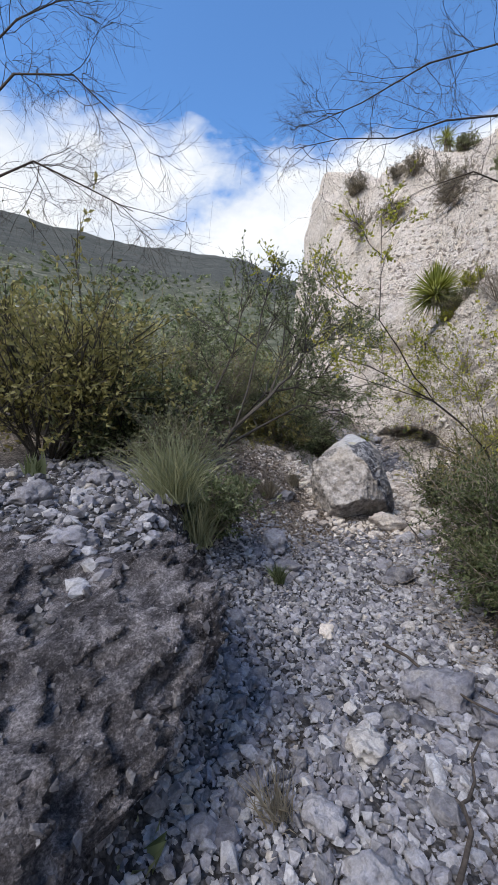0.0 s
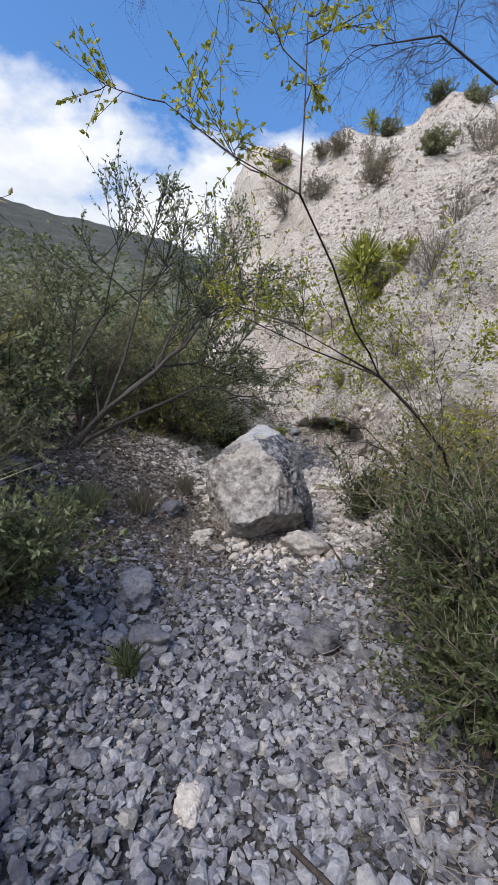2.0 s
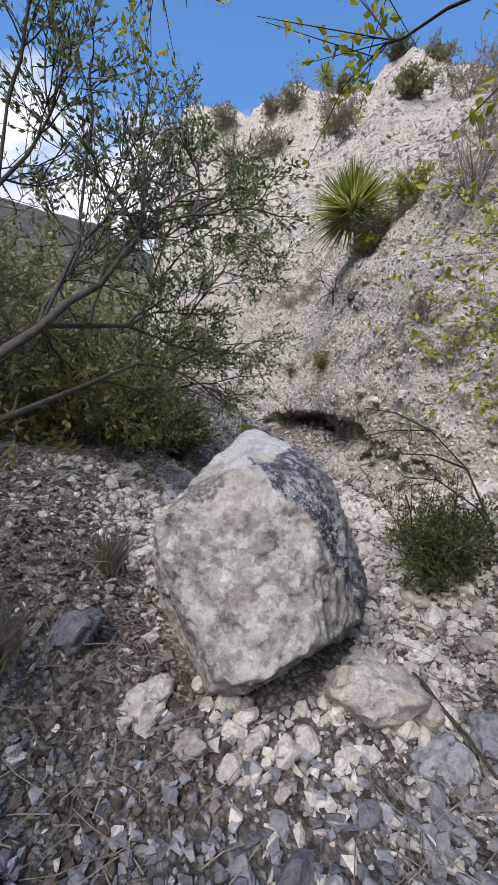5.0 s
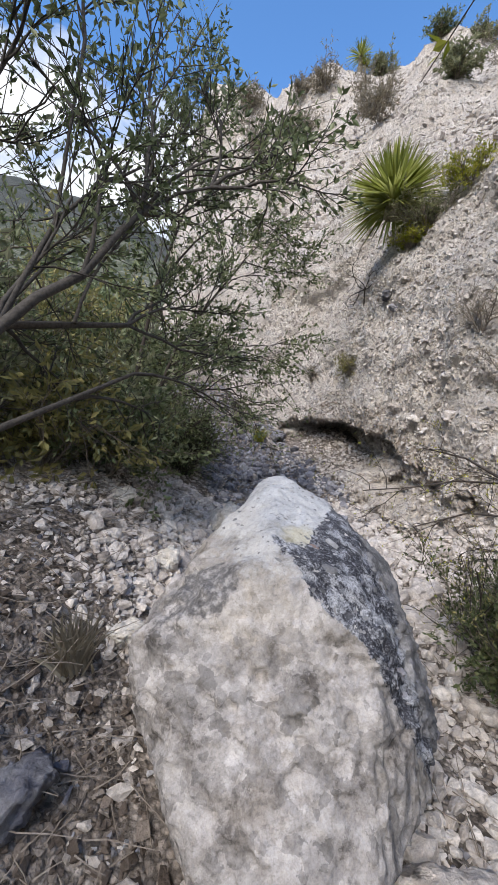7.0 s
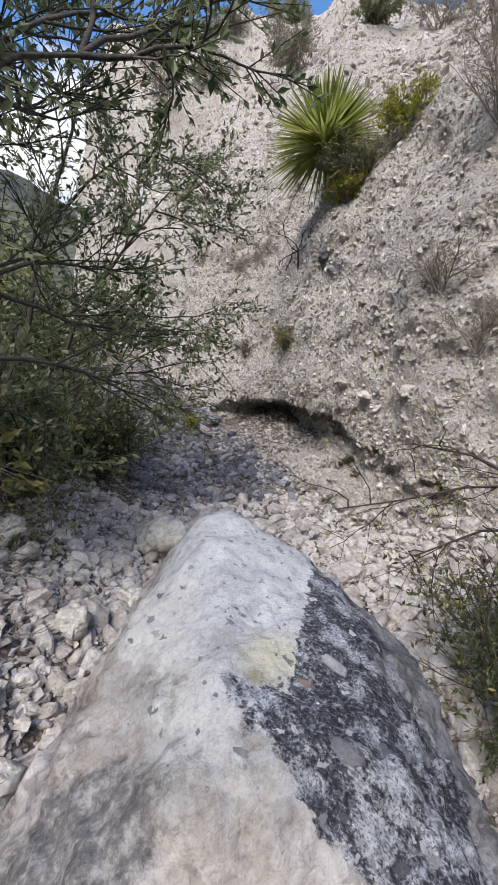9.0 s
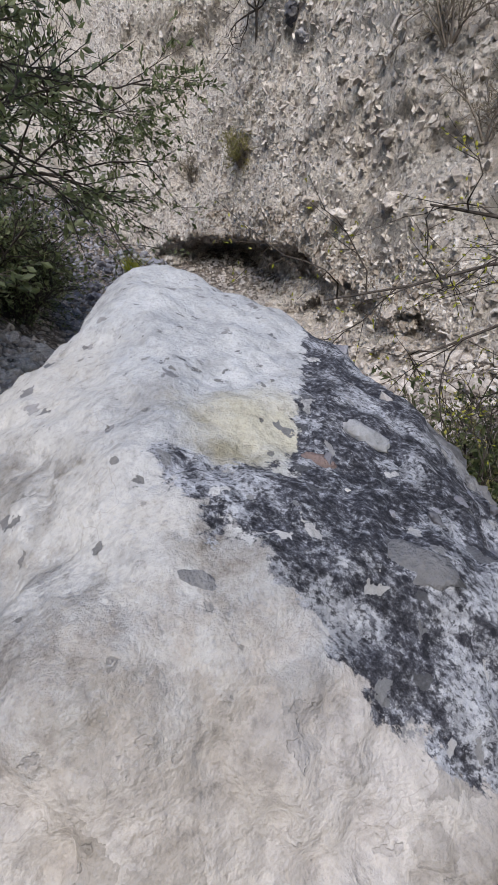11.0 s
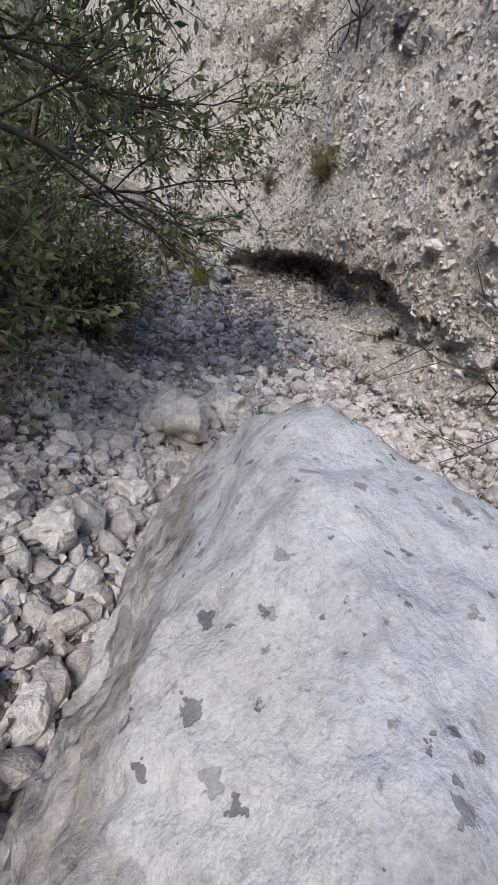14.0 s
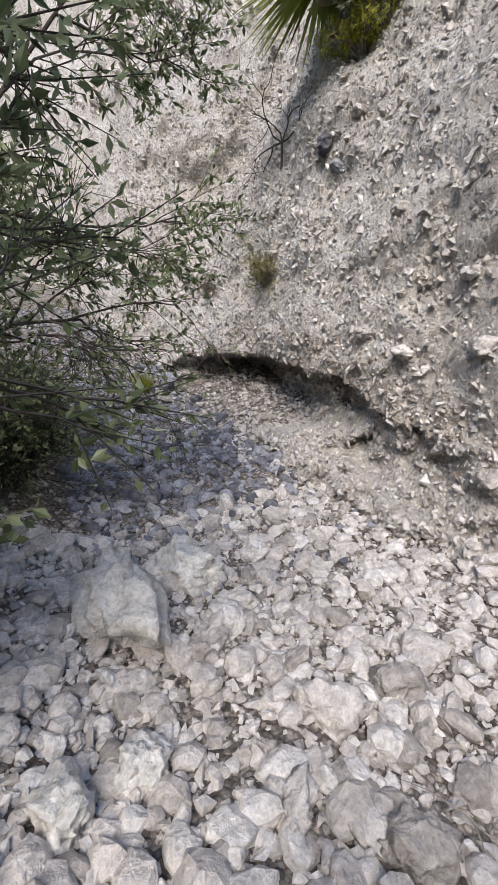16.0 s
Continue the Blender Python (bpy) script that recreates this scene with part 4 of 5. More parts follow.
def spreading_tree():
    """Second evergreen, rooted by the gravel's edge; its twigs reach out over the bed."""
    p = Plant(23)
    base = V(1.0, 9.55, float(terrain(1.0, 9.55)) - 0.05)
    limbs = [
        [base, V(1.2, 9.45, 2.0), V(1.45, 9.3, 2.75), V(1.85, 9.2, 3.35), V(2.15, 9.15, 3.75)],
        [V(1.2, 9.45, 2.0), V(1.5, 9.4, 2.22), V(1.85, 9.38, 2.3), V(2.15, 9.4, 2.32)],
        [base, V(1.02, 9.4, 2.4), V(1.2, 9.3, 3.4), V(1.5, 9.25, 4.3), V(1.6, 9.25, 4.7)],
        [V(1.45, 9.3, 2.75), V(1.8, 9.3, 2.86), V(2.15, 9.3, 2.84)],
        [V(1.2, 9.3, 3.4), V(1.6, 9.2, 3.9), V(2.05, 9.15, 4.3)]]
    for pts in limbs:
        p.tube(pts, 0.028 if pts[0] is base else 0.016, 0.008, 6)
        low = pts[-1].z < 2.5
        for a, b in zip(pts[1:], pts[2:]):
            for k in (0.1, 0.4, 0.7, 1.0):
                d = (b - a).normalized() + Vector(p.rng.normal(size=3)) * 0.55
                p.grow(a.lerp(b, k), d, p.rng.uniform(0.5, 0.75), 0.008, 2, 6, leaf=(0.05, 0.02), leaves=3 if low else 10, bend=0.18, gravity=0.0, spread=0.8)
    return p.done("tree", base, M_DARKBARK, M_LEAF_DARK, "spreading evergreen with crooked dark twigs over the upper gravel", "tree")


spreading_tree()
OLIVE, DARK, GREY = M_LEAF_OLIVE, M_LEAF_DARK, M_LEAF_GREY
for at, height, spread, stems, seed, bark, leafmat, leaf, leaves, label in (
        ((0.55, 8.9), 1.2, 1.2, 12, 12, M_BARK, GREY, (0.074, 0.035), 7, "green shrub shading the gravel"),
        ((1.3, 9.5), 1.0, 0.9, 24, 68, M_DARKBARK, DARK, (0.043, 0.023), 6, "dark twiggy shrub hanging over the gravel"),
        ((1.62, 9.75), 0.75, 0.75, 34, 69, M_DARKBARK, DARK, (0.038, 0.014), 4, "dark tangled undergrowth on the gravel's edge"),
        ((0.75, 8.35), 0.9, 0.8, 12, 70, M_TWIG, DARK, (0.051, 0.026), 10, "leafy green shrub beside the white stones"),
        ((-0.38, 4.15), 0.62, 0.55, 20, 60, M_TWIG, DARK, (0.043, 0.019), 10, "small green shrub below the ledge's lip"),
        ((0.25, 8.0), 0.9, 1.0, 14, 62, M_TWIG, OLIVE, (0.068, 0.032), 6, "low olive undergrowth under the tree"),
        ((1.75, 10.6), 0.9, 0.9, 24, 63, M_DARKBARK, DARK, (0.043, 0.019), 6, "dark twiggy undergrowth beside the gravel"),
        ((0.9, 10.8), 2.0, 1.5, 18, 18, M_BARK, DARK, (0.081, 0.038), 8, "dark shrub at the edge of the upper gravel bed"),
        ((-2.5, 5.2), 2.3, 1.9, 30, 13, M_BARK, OLIVE, (0.068, 0.035), 9, "tall olive-brown shrub behind the ledge"),
        ((-1.5, 5.7), 1.3, 1.5, 26, 14, M_BARK, DARK, (0.061, 0.030), 9, "dense dark shrub at the terrace edge"),
        ((-0.7, 7.4), 1.9, 1.7, 28, 15, M_TWIG, GREY, (0.061, 0.028), 8, "grey-green twiggy shrub on the bank"),
        ((-3.4, 8.0), 2.4, 1.7, 18, 19, M_TWIG, OLIVE, (0.081, 0.042), 9, "yellowish olive shrub on the slope"),
        ((-1.6, 9.6), 2.2, 1.8, 18, 20, M_TWIG, GREY, (0.081, 0.038), 9, "grey-green shrub farther up the bank"),
        ((-0.2, 11.5), 2.2, 1.8, 18, 64, M_TWIG, OLIVE, (0.088, 0.042), 8, "olive shrub beyond the tree"),
        ((-4.6, 11.0), 2.2, 2.0, 18, 65, M_TWIG, OLIVE, (0.095, 0.049), 8, "olive shrub on the slope"),
        ((2.45, 3.55), 1.0, 1.0, 44, 16, M_TWIG, M_LEAF_SAGE, (0.038, 0.016), 13, "low dense fine-leaved green shrub on the bank"),
        ((2.15, 3.05), 0.7, 0.85, 40, 67, M_TWIG, M_LEAF_SAGE, (0.034, 0.015), 13, "low green undergrowth at the edge of the gravel"),
        ((3.6, 5.2), 1.3, 0.9, 14, 22, M_TWIG, OLIVE, (0.041, 0.019), 8, "brownish twiggy shrub against the cliff foot")):
    shrub("shrub", at, height, spread, stems, seed, bark, leafmat, label, depth=2, kids=7, leaf=leaf, leaves=leaves, radius=0.006 + 0.004 * height)
for at, height, spread, stems, seed, leafmat, leaf, leaves, label in (
        ((-1.9, 6.9), 1.8, 1.6, 24, 602, DARK, (0.06, 0.028), 8, "dark green thicket on the bank"),
        ((-3.6, 6.4), 2.2, 1.7, 22, 603, OLIVE, (0.06, 0.028), 8, "olive thicket behind the terrace"),
        ((-0.9, 4.75), 0.8, 0.8, 20, 604, GREY, (0.04, 0.016), 7, "thin grey-green bush behind the reeds"),
        ((2.75, 4.45), 1.15, 0.8, 26, 605, OLIVE, (0.034, 0.014), 9, "brownish leafy shrub around the arching stems")):
    shrub("shrub", at, height, spread, stems, seed, M_TWIG, leafmat, label, depth=2, kids=7, leaf=leaf, leaves=leaves, radius=0.006 + 0.003 * height)
shrub("shrub", (2.95, 6.15), 0.6, 0.6, 30, 66, M_TWIG, M_LEAF_SAGE, "low leafy olive-green bush at the cliff foot", depth=2, kids=6, leaf=(0.032, 0.014), leaves=11, radius=0.006)
shrub("shrub", (3.0, 6.25), 0.9, 0.8, 7, 17, M_DARKBARK, OLIVE, "thorny shrub with thin dark twigs beside the boulder", lean=(-0.3, 0.1), depth=2, kids=5, leaf=(0.022, 0.008), leaves=5, radius=0.007)


def thorny_branch():
    """Crooked branches that reach out from the bank over the rubble."""
    p = Plant(141)
    base = V(3.35, 6.0, 0.85)
    for pts in ([base, V(3.1, 6.1, 1.45), V(2.85, 6.18, 1.72), V(2.6, 6.28, 1.72), V(2.42, 6.42, 1.66), V(2.2, 6.55, 1.62)],
                [V(3.1, 6.1, 1.45), V(2.85, 6.15, 1.55), V(2.62, 6.22, 1.56), V(2.38, 6.32, 1.47)],
                [V(2.85, 6.18, 1.72), V(2.66, 6.3, 1.84), V(2.5, 6.45, 1.88)], [base, V(3.05, 5.95, 1.2), V(2.75, 6.0, 1.4), V(2.55, 6.1, 1.42)]):
        p.tube(pts, 0.009, 0.003, 5)
        for a, b in zip(pts[1:], pts[2:]):
            for k in (0.15, 0.5, 0.85):
                d = (b - a).normalized() + Vector(p.rng.normal(size=3)) * 0.55
                p.grow(a.lerp(b, k), d, p.rng.uniform(0.16, 0.34), 0.003, 1, 5, leaf=(0.014, 0.007), leaves=4, bend=0.35, gravity=0.0, spread=1.0)
    return p.done("thorny_shrub", base, M_DARKBARK, M_LEAF_LIME, "thorny shrub with crooked dark branches over the rubble", "shrub")


thorny_branch()


def arching_shrub():
    p = Plant(21)
    base = V(2.75, 4.25, 0.75)
    fork, knee = V(0.98, 3.1, 2.52), V(1.76, 3.9, 2.0)
    mid = V(2.4, 4.15, 1.55)
    p.tube([base, V(2.6, 4.22, 1.2), mid, V(2.08, 4.05, 1.82), knee], 0.015, 0.009, 6)
    p.tube([knee, V(1.62, 3.76, 2.1), V(1.45, 3.6, 2.18), V(1.2, 3.3, 2.36), fork], 0.0065, 0.0045, 6)
    p.tube([knee, V(1.3, 3.85, 2.12), V(0.95, 3.7, 2.2)], 0.006, 0.003, 5)
    p.tube([fork, V(1.0, 3.14, 2.87), V(1.05, 3.3, 3.35)], 0.004, 0.002, 5)
    p.tube([fork, V(0.76, 3.3, 2.75), V(0.48, 3.35, 2.95)], 0.004, 0.002, 5)
    p.tube([knee, V(1.3, 4.36, 2.4), V(0.95, 4.7, 2.6)], 0.011, 0.005, 5)
    lime = dict(leaf=(0.030, 0.017), leaves=11, bend=0.2, gravity=0.04, spread=0.95)
    for a, d, L, k, dep in (
            (V(1.05, 3.3, 3.35), (0.1, 0.2, 1), 0.35, 5, 1), (V(1.02, 3.2, 3.05), (-0.5, 0.3, 0.6), 0.3, 4, 1), (V(1.0, 3.14, 2.87), (0.4, 0.3, 0.6), 0.3, 4, 1), (V(1.03, 3.25, 3.2), (0.5, 0.3, 0.6), 0.3, 4, 1),
            (V(0.48, 3.35, 2.95), (-0.6, 0.2, 0.4), 0.3, 5, 1), (V(0.6, 3.33, 2.85), (-0.2, 0.4, 0.7), 0.32, 5, 1), (V(0.76, 3.3, 2.75), (0.0, 0.4, 0.8), 0.32, 5, 1), (V(0.85, 3.22, 2.65), (-0.3, 0.5, 0.5), 0.35, 5, 1),
            (V(0.95, 3.7, 2.2), (-0.5, 0.3, 0.3), 0.22, 5, 1), (V(1.1, 3.77, 2.16), (-0.2, 0.5, 0.5), 0.28, 5, 1), (V(1.3, 3.85, 2.12), (0.0, 0.5, 0.6), 0.3, 5, 1),
            (V(0.95, 4.7, 2.6), (-0.4, 0.5, 0.4), 0.5, 6, 1), (V(1.3, 4.36, 2.4), (0.0, 0.6, 0.5), 0.5, 6, 1), (V(1.1, 4.55, 2.5), (0.1, 0.2, 1.0), 0.45, 6, 1), (V(1.2, 4.45, 2.45), (-0.5, 0.2, 0.5), 0.4, 6, 1),
            (V(1.45, 3.6, 2.18), (0.1, 0.6, 0.6), 0.5, 6, 1), (knee, (0.1, 0.5, 0.7), 0.6, 6, 1), (V(1.55, 4.1, 2.2), (0.1, 0.5, 0.8), 0.5, 6, 1), (mid, (0.2, 0.3, 1.0), 0.8, 6, 2), (mid, (0.3, 0.7, 0.5), 0.8, 6, 2), (mid, (0.6, -0.3, 0.6), 0.6, 5, 2)):
        p.grow(a, V(*d), L * 1.25, 0.0035, dep, k + 6, **lime)
    return p.done("arching_shrub", base, M_DARKBARK, M_LEAF_LIME, "slender arching shrub with sparse yellow-green leaves", "shrub")


arching_shrub()


def bare_tree(base, limbs, seed, label):
    p, twigs = Plant(seed), Plant(seed + 500)
    base = V(*base)
    for pts in limbs:
        pts = [V(*q) for q in pts]
        p.tube(pts, 0.016, 0.003, 6)
        for a, b in zip(pts[1:], pts[2:]):
            for _ in range(6):
                q = a.lerp(b, twigs.rng.random())
                d = (b - a).normalized() + Vector(twigs.rng.normal(size=3)) * 0.6
                twigs.grow(q, d, twigs.rng.uniform(0.3, 0.65), 0.003, 2, 6, leaves=0, bend=0.3, gravity=-0.03, spread=1.0)
    root = p.done("bare_tree", base, M_DARKBARK, M_STRAW, label, "tree")
    mesh_object("twig_spray", [v - base for v in twigs.bv], twigs.bf, M_DARKBARK, root)
    return root


bare_tree((3.95, 4.6, 1.5), (((3.95, 4.6, 1.5), (3.7, 4.5, 3.6), (3.1, 4.3, 4.75), (2.44, 4.1, 4.85), (1.9, 4.05, 4.75), (1.43, 4.1, 4.61), (0.9, 4.1, 4.6), (0.43, 4.1, 4.49)),
                              ((3.7, 4.5, 3.6), (3.4, 4.3, 4.8), (2.43, 4.1, 5.55), (1.75, 4.1, 5.35), (1.09, 4.1, 4.95), (0.65, 4.1, 4.75)),
                              ((3.75, 4.5, 3.2), (2.9, 4.3, 4.2), (2.25, 4.17, 4.34), (1.75, 4.15, 4.15))), 41, "leafless dark tree with fine drooping twigs on the bank")
bare_tree((-3.0, 3.3, 1.2), (((-3.0, 3.3, 1.2), (-2.7, 3.3, 2.9), (-1.95, 3.1, 3.5), (-1.6, 3.1, 3.66), (-1.22, 3.1, 3.48), (-0.86, 3.1, 3.3)),
                             ((-2.8, 3.3, 2.4), (-2.5, 3.2, 3.6), (-1.75, 3.1, 4.3), (-1.31, 3.1, 4.3), (-0.95, 3.1, 3.95)),
                             ((-2.7, 3.3, 2.9), (-2.2, 3.1, 4.2), (-1.73, 3.1, 4.7), (-1.3, 3.1, 4.9))), 42, "leafless tree with fine grey twigs on the terrace")


def tuft(name, at, blades, length, seed, mat, label, spread=0.5, category="grass tuft", wide=0.007):
    """Upright blades from one root."""
    p = Plant(seed)
    c = V(*at) if len(at) == 3 else V(at[0], at[1], float(terrain(*at)))
    for _ in range(blades):
        a, k = p.rng.uniform(0, 6.28), p.rng.random() * spread
        d = V(math.cos(a) * k, math.sin(a) * k, 1).normalized()
        L = length * p.rng.uniform(0.5, 1.1)
        s = d.orthogonal().normalized() * wide
        q = c + V(p.rng.normal() * 0.05, p.rng.normal() * 0.05, 0) * (length / 0.4)
        m = q + d * L * 0.6
        tip = q + d * L + V(math.cos(a), math.sin(a), -0.3) * (0.18 * L * k)
        b = len(p.lv)
        p.lv += [q - s, q + s, m + s * 0.8, m - s * 0.8, tip]
        p.lf += [(b, b + 1, b + 2, b + 3), (b + 3, b + 2, b + 4)]
    off = c
    ob = mesh_object(name, [v - off for v in p.lv], p.lf, mat)
    ob.location = off
    return tagged(ob, label, category)


def sotol(at, blades, length, seed, name="sotol", label="round sotol rosette of stiff yellow-green blades", trunk=0.0):
    p = Plant(seed)
    c = V(*at)
    for _ in range(blades):
        a, e = p.rng.uniform(0, 6.28), p.rng.uniform(-0.35, 1.5)
        d = V(math.cos(a) * math.cos(e), math.sin(a) * math.cos(e), math.sin(e))
        L, wd = length * p.rng.uniform(0.75, 1.05), 0.026 * length / 0.6
        s = d.cross(V(0, 0, 1)).normalized()
        droop = V(0, 0, -0.16 * L * math.cos(e))
        b = len(p.lv)
        m = c + d * L * 0.5
        p.lv += [c + s * wd * 0.4, c - s * wd * 0.4, m - s * wd * 0.5, m + s * wd * 0.5, c + d * L + droop]
        p.lf += [(b, b + 1, b + 2, b + 3), (b + 3, b + 2, b + 4)]
    foot = c + V(0, 0, -0.18 - trunk)
    root = new(name)
    root.location = foot
    p.tube([foot, c + V(0, 0, 0.05)], 0.09 * length / 0.6, 0.07 * length / 0.6, 8)
    mesh_object("trunk", [v - foot for v in p.bv], p.bf, M_STRAW, root, True)
    mesh_object("rosette", [v - foot for v in p.lv], p.lf, M_SOTOL, root)
    return tagged(root, label, "plant")


sotol((4.35, 9.55, 5.0), 620, 0.84, 31)


# ---------------------------------------------------------------- single rocks
def single_rock(at, size, seed, mat, label, flat=0.75, long=1.15, sink=0.3, name="rock", group=""):
    v, f = cobble(seed, 4)
    rng = np.random.default_rng(seed)
    vv = v * np.array([size * long, size, size * flat / 0.7]) * 0.85
    vv = np.array([(p + 0.075 * size * np.array(noise.noise_vector(Vector(p * (5 / size)))) + 0.05 * size * np.array(noise.noise_vector(Vector(p * (13 / size))))) for p in vv])
    vv = np.array([p * (1 + (0.30 if mat is M_WHITE_OB else 0.14) * (0.4 - noise.voronoi(Vector(p * (4.2 / size)) + Vector((seed, 0, 0)))[0][0])) for p in vv])
    z = float(on_ground(np.array([at[0]]), np.array([at[1]]))[0]) if len(at) == 2 else at[2]
    ob = mesh_object(name, vv, f, mat, smooth=True)
    ob.matrix_world = pose(at[0], at[1], z + size * flat * (0.5 - sink), rng.normal() * 10, rng.normal() * 10, rng.uniform(0, 360))
    return tagged(ob, label, "rock", group)


PALE, WHITE, DARKG = M_BEIGE_OB, M_WHITE_OB, M_GREY_OB
for at, size, seed, mat, label in (
        ((1.85, 5.42), 0.42, 201, PALE, "rounded pale rock against the boulder's foot"),
        ((2.02, 5.12), 0.22, 202, DARKG, "smooth grey rock in the gravel below the boulder"),
        ((2.28, 5.15), 0.26, 203, DARKG, "smooth blue-grey rock in the gravel below the bank"),
        ((0.58, 5.86), 0.24, 204, DARKG, "dull grey rock half buried in the bank"),
        ((0.30, 4.66), 0.34, 205, DARKG, "broad rough rock at the edge of the gravel bed"),
        ((0.42, 4.30), 0.22, 206, DARKG, "flat-topped pale rock at the edge of the gravel bed"),
        ((1.58, 4.22), 0.28, 207, DARKG, "rounded grey rock set in the gravel bed"),
        ((0.66, 3.28), 0.15, 208, PALE, "small round pale stone in the gravel bed"),
        ((0.62, 2.13), 0.22, 209, DARKG, "dark rounded rock in the gravel bed"),
        ((1.18, 2.55), 0.36, 210, DARKG, "large flat blue-grey slab in the gravel bed"),
        ((1.40, 2.35), 0.22, 211, DARKG, "dark slab beside the larger slab"),
        ((0.48, 1.50), 0.24, 212, DARKG, "flat pale grey stone in the gravel bed"),
        ((0.34, 1.74), 0.18, 213, DARKG, "dark angular stone in the gravel bed"),
        ((-1.05, 2.45), 0.30, 214, DARKG, "rounded grey rock on the terrace"),
        ((-0.50, 2.20), 0.20, 215, DARKG, "pale slab at the lip of the ledge"),
        ((-0.72, 1.75), 0.16, 216, DARKG, "small slab on the ledge"),
        ((1.98, 8.48), 0.56, 217, WHITE, "large knobbly white block on the rubble"),
        ((2.40, 8.60), 0.40, 218, WHITE, "smaller white block beside the large one"),
        ((1.55, 7.65), 0.22, 219, WHITE, "rough white block behind the boulder"),
        ((2.50, 7.50), 0.24, 220, PALE, "rounded pale rock on the rubble"),
        ((2.80, 7.42), 0.22, 221, PALE, "pale blocky rock on the rubble"),
        ((2.42, 8.18), 0.24, 222, PALE, "flat pale rock on the rubble"),
        ((1.80, 7.70), 0.19, 223, WHITE, "weathered grey-white rock on the rubble"),
        ((2.15, 7.30), 0.15, 224, PALE, "pale flat rock behind the boulder"),
        ((3.05, 6.95), 0.26, 225, PALE, "broad pale slab at the cliff foot"),
        ((2.40, 7.05), 0.22, 226, PALE, "pale angular rock on the rubble"),
        ((1.04, 9.00), 0.34, 227, WHITE, "pale rock under the dark shrub"),
        ((0.90, 8.00), 0.24, 228, WHITE, "white rock on the bank"),
        ((-0.05, 7.50), 0.26, 229, PALE, "pale stone under the tree"),
        ((1.20, 7.30), 0.22, 230, WHITE, "white block between boulder and bank"),
        ((0.95, 6.60), 0.24, 231, WHITE, "white block beside the boulder"),
        ((0.88, 5.62), 0.20, 232, PALE, "pale stone at the boulder's foot"),
        ((1.02, 5.40), 0.16, 233, PALE, "pale stone leaning on the boulder"),
        ((3.75, 11.9), 0.34, 234, DARKG, "grey rock at the end of the hollow"),
        ((3.55, 11.6), 0.24, 235, PALE, "pale rock at the end of the hollow"),
        ((3.10, 10.9), 0.22, 236, DARKG, "blue-grey rock in the upper gravel"),
        ((2.70, 10.3), 0.24, 237, DARKG, "flat grey rock in the upper gravel"),
        ((-1.75, 3.3), 0.26, 238, DARKG, "grey slab on the scree terrace"),
        ((-1.35, 3.9), 0.30, 239, DARKG, "flat grey slab under the shrubs")):
    single_rock(at, size, seed, mat, label)


# ---------------------------------------------------------------- low plants
tuft("grass_tuft", (-0.62, 3.55), 520, 0.66, 51, M_LEAF_GREY, "dry grey-green reedy tuft at the lip of the ledge", 1.2, wide=0.004)
tuft("grass_tuft", (-0.45, 3.75), 320, 0.5, 52, M_LEAF_GREY, "green grass tuft beside the dry reeds", 0.7)
tuft("grass_tuft", (-2.1, 4.1), 40, 0.28, 53, M_LEAF_DARK, "dark green bladed plant under the shrub", 0.5, wide=0.014)
tuft("grass_tuft", (0.33, 4.05), 150, 0.2, 54, M_LEAF_DARK, "small green herb beside a flat rock", 0.9)
tuft("grass_tuft", (0.3, 5.6), 200, 0.28, 55, M_STRAW, "dry brown grass on the bank", 0.9)
tuft("grass_tuft", (0.72, 6.35), 160, 0.25, 56, M_STRAW, "dry grass behind the boulder", 0.9)
tuft("grass_tuft", (-0.1, 5.2), 260, 0.3, 57, M_LEAF_GREY, "grey-green herb on the bank", 0.9)
tuft("grass_tuft", (3.4, 11.9), 160, 0.35, 58, M_LEAF_LIME, "yellow-green grass at the end of the hollow", 0.8)
tuft("grass_tuft", (0.15, 1.75), 90, 0.25, 59, M_STRAW, "thin dry grass between the stones", 1.0, wide=0.003)


def broad_leaves(at, seed):
    p = Plant(seed)
    c = V(*at)
    for i in range(9):
        a = i * 2.4
        d = V(math.cos(a) * 0.6, math.sin(a) * 0.6, 0.8)
        p.leaf(c, d, 0.17, 0.08)
    ob = mesh_object("broad_leaved_plant", [v - c for v in p.lv], p.lf, M_LEAF_DARK)
    ob.location = c
    return tagged(ob, "fresh green broad-leaved plant under the ledge", "plant")


broad_leaves((-0.36, 1.5, 0.06), 61)


# ---------------------------------------------------------------- cliff plants
_n = len(cliff.data.vertices)
CLIFF_CO = np.empty(_n * 3)
cliff.data.vertices.foreach_get("co", CLIFF_CO)
CLIFF_CO = CLIFF_CO.reshape(-1, 3)


def on_cliff(x, y, z):
    """The place on the cliff face nearest to a point."""
    i = np.argmin(((CLIFF_CO - np.array((x, y, z))) ** 2).sum(1))
    return tuple(float(c) for c in CLIFF_CO[i])


